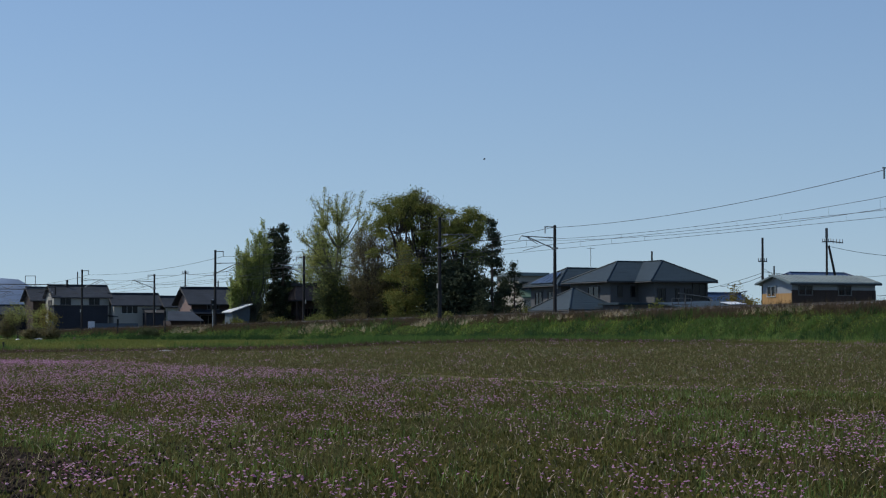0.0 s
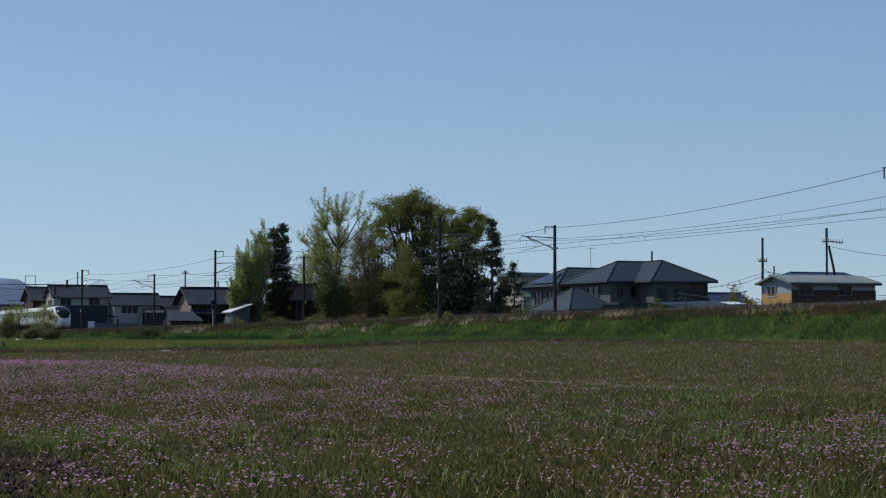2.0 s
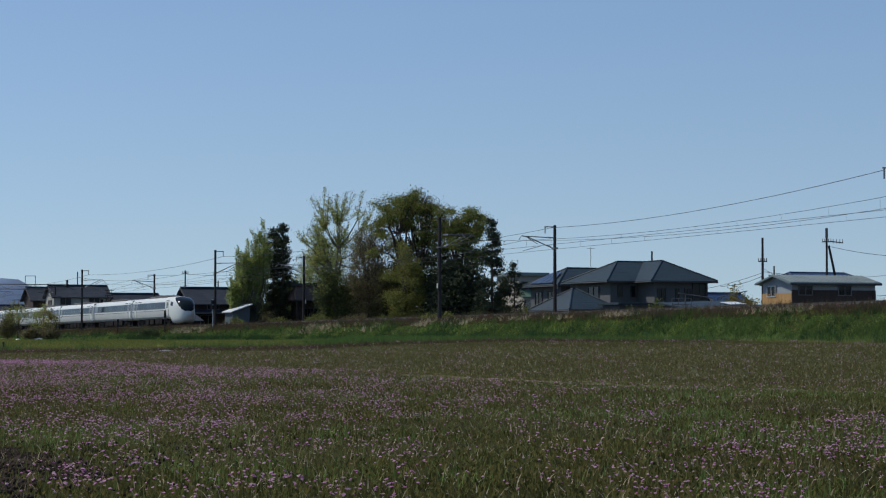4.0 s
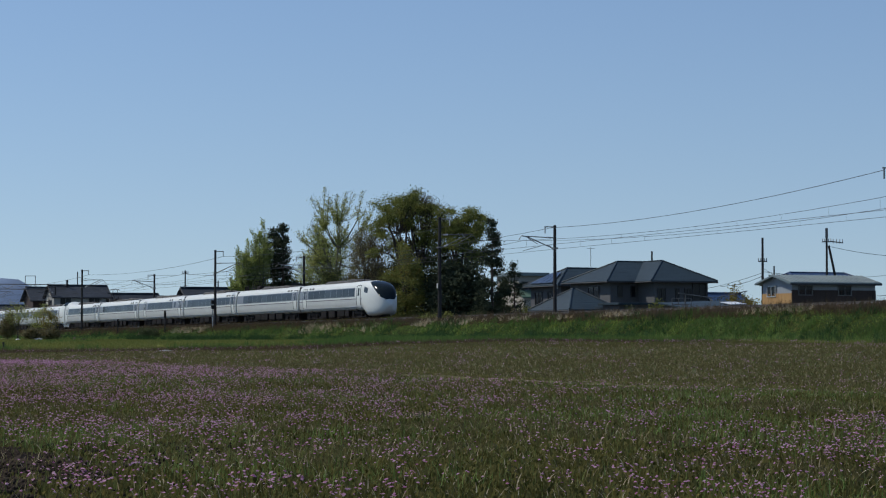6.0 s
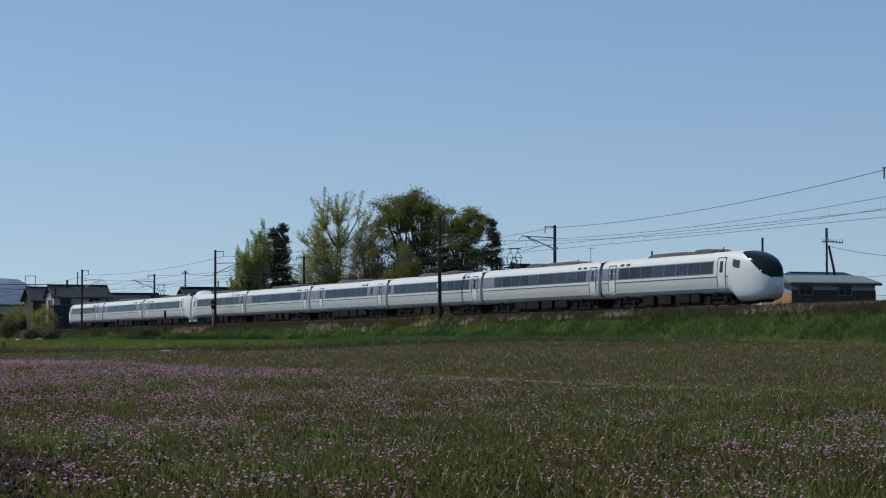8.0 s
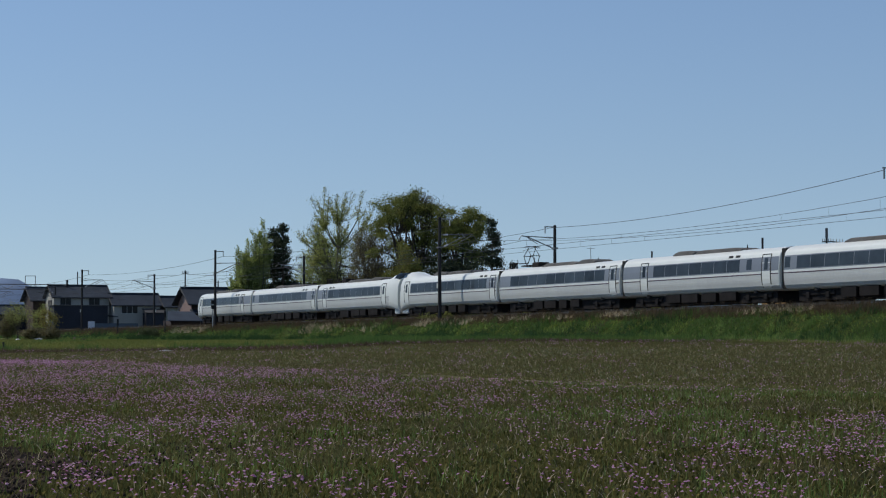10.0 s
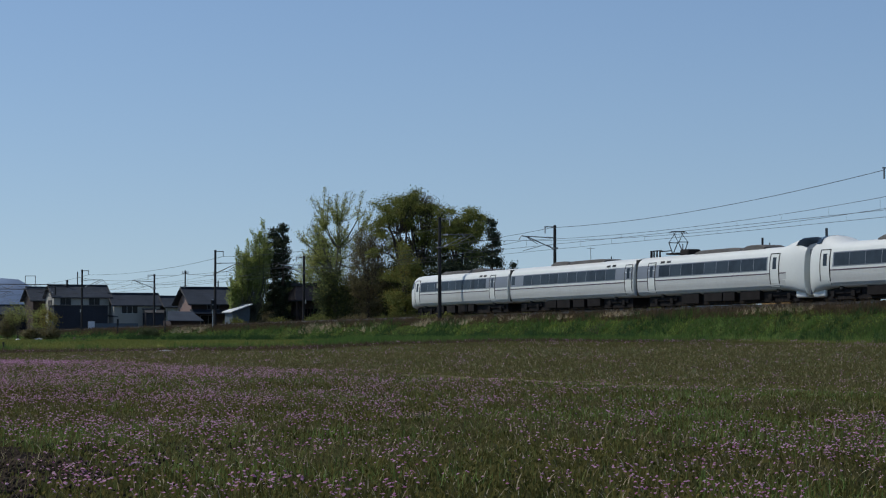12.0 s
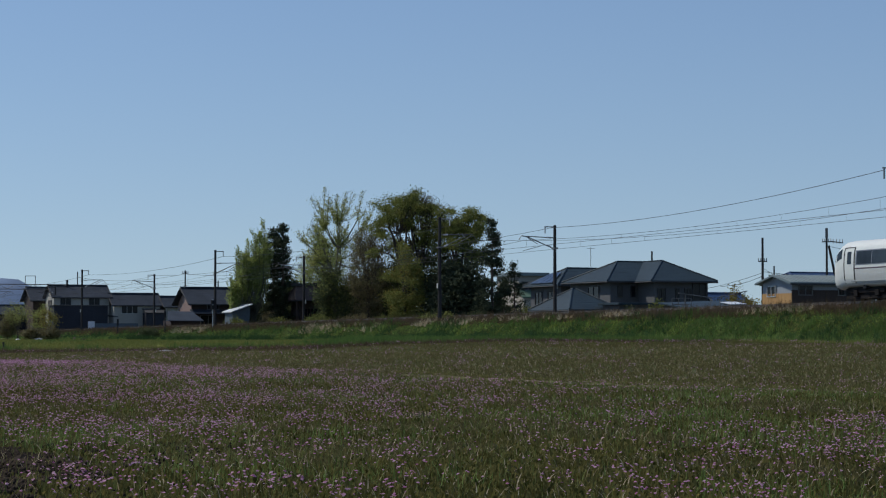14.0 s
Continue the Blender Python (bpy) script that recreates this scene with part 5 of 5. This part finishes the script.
def wedge(n, d0, d1, fall, half=0.25, full=25.0):
    """Points over the field, thinning with distance."""
    d = np.linspace(d0, d1, 4000)
    w = d * np.minimum(1.0, (full / d) ** fall)
    c = np.cumsum(w)
    y = np.interp(RNG.random(n) * c[-1], c, d)
    return RNG.uniform(-half, half, n) * y, y


def scatter(name, shape, faces, x, y, width, height, material, label, category, lean=(0.0, 0.5), lift=0.0, grow=True, swell=1.0):
    z = ground_z(x, y) + lift
    k = len(x)
    g = np.clip((y / 40.0) ** 0.4, 1, 1.6) if grow else np.ones(k)
    w = RNG.uniform(*width, k) * g
    h = RNG.uniform(*height, k) * swell
    sc = np.stack([w, h if shape is BLADE else w, h], -1)
    return swarm(name, shape, faces, np.stack([x, y, z], -1), sc, RNG.uniform(0, math.tau, k), RNG.uniform(*lean, k), material, label, category)


def bare(x, y):
    """The patch of open soil at the field's near corner, and a few gaps."""
    a = ((x + 4.7) / 2.1) ** 2 + ((y - 14.4) / 3.9) ** 2
    b = ((x + 0.35) / 0.30) ** 2 + ((y - 26.9) / 1.0) ** 2
    return np.minimum(a, b) < 1 + 0.5 * np.sin(x * 7) * np.cos(y * 3)


def field(x, y):
    s, o = to_line(x, y)
    return (y < field_edge(x) + 1.5 * np.sin(x)) & (o < -11)


# low leaf mat
x, y = wedge(145000, 12, 118, 1.35)
k = field(x, y) & ~bare(x, y)
beyond = past_ridge(x, y) > 0
dull = k & (beyond | (patchy(x, y, 0.5, 31.0) + 0.6 * patchy(x, y, 2.1, 33.0) > 0.10))
k = k & ~dull
scatter("vetch_foliage", LEAFLET, LEAFLET_F, x[k], y[k], (0.02, 0.055), (0.05, 0.2), "vetch", "low olive vetch leaves covering the paddy", "foliage", (0, 0.4))
scatter("dying_foliage", LEAFLET, LEAFLET_F, x[dull], y[dull], (0.02, 0.05), (0.04, 0.15), "dryvetch", "brownish dying vetch leaves on the paddy", "foliage", (0, 0.5))
# grass among the flowers
x, y = wedge(200000, 12, 118, 1.25)
p = patchy(x, y, 0.22, 3.0) + 0.7 * patchy(x, y, 1.3, 23.0)
k = field(x, y) & ~bare(x, y) & (RNG.random(len(x)) < (0.52 + 0.8 * p) * np.where(past_ridge(x, y) > 0, 0.55, 1.0))
scatter("field_grass", BLADE, BLADE_F, x[k], y[k], (0.004, 0.009), (0.04, 0.15), "blade", "thin green grass blades among the flowers", "grass", (-0.9, 1.3))
x, y = wedge(80000, 12, 100, 1.3)
s, o = to_line(x, y)
p = patchy(x, y, 0.35, 8.0) + 0.55 * patchy(x, y, 1.7, 2.0)
k = field(x, y) & ~bare(x, y) & (past_ridge(x, y) < 0) & (p > 0.20 - 0.12 * smooth(0, 5, x))
scatter("tall_grass", BLADE, BLADE_F, x[k], y[k], (0.004, 0.011), (0.07, 0.19), "brightblade", "clumps of taller bright green grass", "grass", (-0.6, 0.9))
x, y = wedge(36000, 12, 90, 1.2)
k = field(x, y)
scatter("dry_blades", BLADE, BLADE_F, x[k], y[k], (0.004, 0.012), (0.05, 0.17), "straw", "scattered dry straw-coloured blades", "grass", (0.2, 1.4))
# flower heads and stems
x, y = wedge(47000, 12, 116, 1.15)
s, o = to_line(x, y)
p = 0.7 * patchy(x, y, 0.30, 5.0) + 0.8 * patchy(x, y, 1.1, 9.0) + 0.9 * patchy(x, y, 3.6, 29.0)
left = smooth(0, -8, x)
rate = np.clip((p - 0.02 - 0.13 * smooth(-2, 4, x)) * 1.8, 0.03, 0.8) + left * smooth(18, 50, y) * (0.46 + 0.5 * p)
rate = rate * (1 - 0.6 * smooth(-16, -2, past_ridge(x, y)) * smooth(-2, 6, x))
rate = np.where(past_ridge(x, y) > 0, 0.03 + 0.10 * p + 0.07 * smooth(-14, -2, y - field_edge(x)), rate)
k = field(x, y) & ~bare(x, y) & (RNG.random(len(x)) < rate)
# heads stand in little bunches
many = RNG.integers(1, 8, k.sum())
x, y = np.repeat(x[k], many), np.repeat(y[k], many)
x, y = x + RNG.normal(size=len(x)) * 0.085, y + RNG.normal(size=len(y)) * 0.13
hgt = RNG.uniform(0.09, 0.19, len(x))
g = np.clip((y / 32.0) ** 0.4, 1, 1.45)
sz = RNG.uniform(0.0075, 0.0165, len(x)) * g
z = ground_z(x, y)
swarm("vetch_flowers", HEAD, HEAD_F, np.stack([x, y, z + hgt], -1), np.stack([sz, sz, sz * 0.9], -1), RNG.uniform(0, 6.28, len(x)), RNG.uniform(-0.7, 0.7, len(x)), "petal", "pink and lilac milk-vetch flower heads", "flowers")
k = y < 48
scatter("flower_stems", BLADE, BLADE_F, x[k], y[k], (0.003, 0.005), (0.10, 0.17), "vetch", "thin stems under the flower heads", "stems", (0, 0.1))

# meadow and verge beyond the field
x = RNG.uniform(-62, 28, 150000)
y = RNG.uniform(92, 240, 150000)
s, o = to_line(x, y)
k = (y > field_edge(x)) & (o < -9) & (np.abs(x) < 0.25 * y)
x, y, o = x[k], y[k], o[k]
p = patchy(x, y, 0.09, 4.0)
lush = (x > -6) & (p > -0.35) | (p > 0.40)
scatter("meadow_grass", TUFT, TUFT_F, x[~lush], y[~lush], (0.06, 0.16), (0.06, 0.22), "meadowgrass", "yellowing meadow grass before the railway", "grass", (-0.2, 0.5), grow=False)
scatter("lush_verge", TUFT, TUFT_F, x[lush], y[lush], (0.06, 0.16), (0.22, 0.5), "lushgrass", "lush dark green verge below the bank", "grass", (-0.2, 0.5), grow=False)
# weeds standing at the edge of the field
x = RNG.uniform(-26, 26, 5000)
y = field_edge(x) + RNG.normal(size=5000) * 1.6 + 1.5
s, o = to_line(x, y)
k = (o < -10) & (patchy(x, y, 0.25, 6.0) > 0.0)
scatter("verge_weeds", TUFT, TUFT_F, x[k], y[k], (0.06, 0.15), (0.15, 0.5), "lushgrass", "dark weeds along the edge of the field", "weeds", (-0.2, 0.4), grow=False)
x = RNG.uniform(-26, 26, 9000)
y = field_edge(x) + RNG.normal(size=9000) * 1.1 - 2.0
s, o = to_line(x, y)
k = o < -10
scatter("edge_grass", TUFT, TUFT_F, x[k], y[k], (0.04, 0.09), (0.10, 0.3), "rusty_weed", "brownish grass along the edge of the field", "grass", (-0.2, 0.4), grow=False)


def on_bank(n, s0, s1, o0, o1):
    s, o = RNG.uniform(s0, s1, n), RNG.uniform(o0, o1, n)
    return BASE.x + ALONG.x * s + ACROSS.x * o, BASE.y + ALONG.y * s + ACROSS.y * o, s, o


x, y, s, o = on_bank(140000, -190, 80, -11.5, -3.9)
q = 0.55 + 1.7 * np.clip(patchy(x, y, 0.75, 41.0) + 0.5 * patchy(x, y, 1.9, 43.0), 0, 0.8)
p = patchy(x, y, 0.22, 12.0) + 0.8 * patchy(x, y, 0.9, 14.0)
dull = RNG.random(len(x)) < 0.10 + 0.8 * smooth(-9.0, -11.0, o) * smooth(5, 30, s) + 0.5 * smooth(0.15, 0.5, p)
tall = (p < -0.1) & ~dull
k = ~dull & ~tall
scatter("bank_grass", TUFT, TUFT_F, x[k], y[k], (0.03, 0.08), (0.10, 0.32), "bankgrass", "fresh green grass on the railway bank", "grass", (-0.8, 1.2), grow=False, swell=q[k])
scatter("long_grass", TUFT, TUFT_F, x[tall], y[tall], (0.04, 0.10), (0.28, 0.62), "lushgrass", "tall dark tussocks on the railway bank", "grass", (-0.6, 1.0), grow=False, swell=q[tall] * 0.85)
scatter("yellow_grass", TUFT, TUFT_F, x[dull], y[dull], (0.03, 0.08), (0.12, 0.36), "dullblade", "yellowing grass on the railway bank", "grass", (-0.8, 1.2), grow=False)
x, y, s, o = on_bank(26000, -190, 80, -11.6, -4.3)
k = patchy(x, y, 0.42, 15.0) + 0.6 * patchy(x, y, 1.3, 17.0) > 0.20
scatter("bank_weeds", TUFT, TUFT_F, x[k], y[k], (0.10, 0.22), (0.3, 0.75), "darkweed", "dark leafy weeds in clumps on the railway bank", "weeds", (-0.5, 0.8), grow=False)
x, y, s, o = on_bank(30000, -190, 80, -11.6, -4.6)
k = patchy(x, y, 0.38, 65.0) + 0.6 * patchy(x, y, 1.2, 67.0) > 0.24
scatter("pale_tussocks", TUFT, TUFT_F, x[k], y[k], (0.08, 0.18), (0.25, 0.6), "brightblade", "pale yellow-green tussocks on the railway bank", "grass", (-0.6, 0.9), grow=False)
x, y, s, o = on_bank(16000, -60, 80, -14.0, -11.0)
k = RNG.random(len(x)) < smooth(-14.0, -11.5, o + 1.2 * patchy(x, y, 0.3, 71.0))
scatter("bank_foot_grass", TUFT, TUFT_F, x[k], y[k], (0.04, 0.10), (0.08, 0.3), "meadowgrass", "short yellow-green grass at the foot of the bank", "grass", (-0.6, 0.9), grow=False)
x, y, s, o = on_bank(16000, -60, 44, -13.6, -11.4)
k = patchy(x, y, 0.4, 51.0) + 0.5 * patchy(x, y, 1.6, 53.0) > 0.16
scatter("rush_clumps", TUFT, TUFT_F, x[k], y[k], (0.08, 0.18), (0.35, 0.85), "darkweed", "dark upright rushes at the foot of the bank", "weeds", (-0.3, 0.4), grow=False)
x, y, s, o = on_bank(20000, -120, 80, 5.9, 9.0)
scatter("far_weeds", TUFT, TUFT_F, x, y, (0.05, 0.12), (0.3, 0.85), "rusty_weed", "rusty dry weeds beyond the railway tracks", "weeds", (-0.3, 0.5), grow=False)
x, y, s, o = on_bank(46000, -190, 80, -4.9, -1.8)
scatter("dry_weeds", TUFT, TUFT_F, x, y, (0.04, 0.10), (0.15, 0.62), "rusty_weed", "rusty dry weeds along the edge of the ballast", "weeds", (-0.3, 0.5), grow=False)
xs, ys = [], []
for s0, s1, o0, o1, n in ((-25, -6, -5.7, -4.6, 800), (-74, -58, -5.2, -4.2, 900), (2, 13, -5.2, -4.2, 700), (33, 39, -4.6, -3.9, 200), (52, 60, -4.8, -4.0, 160), (-84, -76, -6.5, -5.0, 200), (15, 30, -4.8, -4.0, 160)):
    x, y, s, o = on_bank(n, s0, s1, o0, o1)
    k = patchy(x, y, 0.42, 21.0) + RNG.normal(size=n) * 0.25 > 0.05
    xs.append(x[k]), ys.append(y[k])
scatter("dead_grass", TUFT, TUFT_F, np.concatenate(xs), np.concatenate(ys), (0.08, 0.16), (0.3, 0.6), "straw", "pale dead grass lying on the bank", "grass", (0.2, 1.2), lift=0.12, grow=False)
x, y, s, o = on_bank(260, -10, 62, -5.0, -3.6)
scatter("dry_stalks", BLADE, BLADE_F, x, y, (0.012, 0.02), (0.5, 1.1), "rusty_weed", "tall thin dry stalks on the bank", "weeds", (-0.2, 0.5), grow=False)


# ---- paddy ridge, open soil, bits in the field ----
def lumpy(name, path, width, height, material, label, category):
    rings = []
    for i, (px, py) in enumerate(path):
        z = float(ground_z(np.array([px]), np.array([py]))[0])
        h = height * (0.75 + 0.5 * noise.noise((px * 0.8, py * 0.8, 3)))
        rings.append([(px + ACROSS.x * a * width, py + ACROSS.y * a * width, z - 0.05 + (h + 0.05) * b) for a, b in ((-0.6, 0), (-0.35, 0.8), (-0.1, 1), (0.2, 0.95), (0.45, 0.6), (0.6, 0))])
    return tagged(part(name, loft(rings, closed=False, caps=False), material, smooth=True), label, category, kind="structure")


ridge = [(7.25 + 0.4946 * k, 34.2 - 0.869 * k) for k in np.arange(-17, 7, 0.4)]
lumpy("paddy_ridge", ridge, 0.11, 0.08, "straw_mud", "low straw-covered mud ridge between two paddies", "ridge")


k = RNG.uniform(-17, 6.5, 2400)
off = RNG.normal(size=2400) * 0.045
scatter("ridge_straw", BLADE, BLADE_F, 7.25 + 0.4946 * k + 0.869 * off, 34.2 - 0.869 * k + 0.4946 * off, (0.008, 0.02), (0.02, 0.07), "dullblade", "pale straw stubble along the paddy ridge", "straw", (-0.3, 1.2), lift=0.09, grow=False)


def soil_patch(cx, cy, rx, ry, lift):
    n = 60
    g = np.linspace(-1, 1, n)
    v, f = [], []
    for j in range(n):
        for i in range(n):
            px, py = cx + g[i] * rx, cy + g[j] * ry
            e = 1 - min(1.0, max(abs(g[i]), abs(g[j])) ** 6)
            z = float(ground_z(np.array([px]), np.array([py]))[0])
            v.append((px, py, z - 0.02 + e * (0.03 + lift * (0.5 + noise.noise((px * 5, py * 3, 1)) + 0.6 * noise.noise((px * 14, py * 9, 2))))))
    for j in range(n - 1):
        for i in range(n - 1):
            f.append((j * n + i, j * n + i + 1, (j + 1) * n + i + 1, (j + 1) * n + i))
    me = bpy.data.meshes.new("open_soil")
    me.from_pydata(v, [], f)
    me.materials.append(M["bare"])
    tagged(new("open_soil", me), "dark cloddy open soil at the corner of the field", "soil", kind="structure")


soil_patch(-4.7, 14.4, 2.2, 3.8, 0.055)
# clods on the open soil and in the gaps of the field
n = 15000
x, y = RNG.uniform(-5.4, -1.9, n), RNG.uniform(12.6, 19.5, n)
k = (RNG.random(n) < np.where(bare(x, y), 0.9, 0.03)) & (np.abs(x) < 0.24 * y)
OCTA = [(1, 0, 0), (0, 1, 0), (-1, 0, 0), (0, -1, 0), (0.1, 0.1, 0.8), (0.1, -0.1, -0.8)]
OCTA_F = [(0, 1, 4), (1, 2, 4), (2, 3, 4), (3, 0, 4), (1, 0, 5), (2, 1, 5), (3, 2, 5), (0, 3, 5)]
scatter("soil_clods", OCTA, OCTA_F, x[k], y[k], (0.006, 0.026), (0.008, 0.03), "bare", "dark crumbly clods of open soil", "soil", (-0.6, 0.6), lift=0.05, grow=False)
x, y = RNG.uniform(-5.4, -1.9, 2600), RNG.uniform(12.6, 19.5, 2600)
k = bare(x, y)
scatter("sprouting_grass", BLADE, BLADE_F, x[k], y[k], (0.004, 0.01), (0.04, 0.12), "dullblade", "sparse short grass sprouting in open soil", "grass", (-0.8, 1.2), lift=0.03)

# little things left about
for x, d, sx, sz, m, label in ((-12.2, 92, 0.3, 0.05, "ceramic", "white plastic sheet lying in the grass"), (-42.1, 218, 0.45, 0.18, "ceramic", "white sack beside the scrub"), (-44.3, 218, 0.3, 0.15, "ceramic", "white sack beside the scrub"),
                               (-39.3, 223, 0.16, 0.28, "rust", "rusty brown drum in the meadow"), (-38.3, 223, 0.5, 0.16, "boxes", "heap of grey farm rubbish in the meadow")):
    z = float(ground_z(np.array([x]), np.array([d]))[0])
    bm = bmesh.new()
    bmesh.ops.create_icosphere(bm, subdivisions=2, radius=1)
    for v in bm.verts:
        v.co *= 1 + 0.25 * noise.noise(v.co * 1.7 + Vector((x, d, 0)))
        v.co = Vector((x + v.co.x * sx, d + v.co.y * 0.4, z + max(-0.02, v.co.z * sz + sz * 0.5)))
    tagged(part("litter" if m == "ceramic" else "drum" if m == "rust" else "rubbish_heap", bm, m, smooth=True), label, "litter")
st = thing("stake", Matrix.Translation((-20.9, 99.5, 0)), "short dark wooden stake at the field's edge", "stake")
part("shaft", tube((0, 0, -0.1), (0, 0, 0.55), 0.06, 0.05), "post", st)


# ---- insects passing close to the lens ----
def insect(m_label):
    b = thing("flying_insect", Matrix.Identity(4), m_label, "insect")
    bm = bmesh.new()
    bmesh.ops.create_uvsphere(bm, u_segments=12, v_segments=8, radius=1)
    for v in bm.verts:
        v.co = Vector((v.co.x * 0.0042, v.co.y * 0.0014, v.co.z * 0.0013))
    part("body", bm, "insect", b, smooth=True)
    for s in (-1, 1):
        bm = bmesh.new()
        vs = [bm.verts.new(p) for p in ((0.001, 0, 0.001), (0.003, s * 0.003, 0.002), (0.001, s * 0.006, 0.003), (-0.003, s * 0.004, 0.002))]
        bm.faces.new(vs)
        part("wing", bm, "wing", b)
    return b


FLY_A = insect("small dark flying insect blurred against the sky")
FLY_B = insect("dark flying insect blurred against the sky")


# ---- what moves ----
def motions():
    pitch = Matrix.Rotation(-math.atan(GRADE), 4, "Y")
    for car, behind in CARS:
        rows = []
        for t in (0.0, 3.5, 7.0, 10.5, 14.0):
            s = -210.895 + 32.52 * t - behind
            rows.append((t, line_pose(s, 0.0) @ pitch))
        walk(car, rows)
    # insects: each crosses the view in a fraction of a second
    walk(FLY_A, [(0.0, pose(0.119, 6.0, 1.592, 0, -20, 0)), (0.1, pose(0.46, 6.0, 1.735, 0, -20, 0)), (0.3, pose(1.6, 6.0, 2.05, 0, -20, 0)), (14.0, pose(9.0, 6.0, 2.4, 0, -20, 0))])
    walk(FLY_B, [(0.0, pose(-5.0, 1.5, 1.9, 0, -15, 0)), (12.3, pose(-1.3, 1.5, 1.45, 0, -15, 0)), (12.5, pose(0.277, 1.5, 1.252, 0, -15, 0)), (12.6, pose(0.9, 1.5, 1.20, 0, -15, 0)), (14.0, pose(4.0, 1.5, 1.3, 0, -15, 0))])


motions()
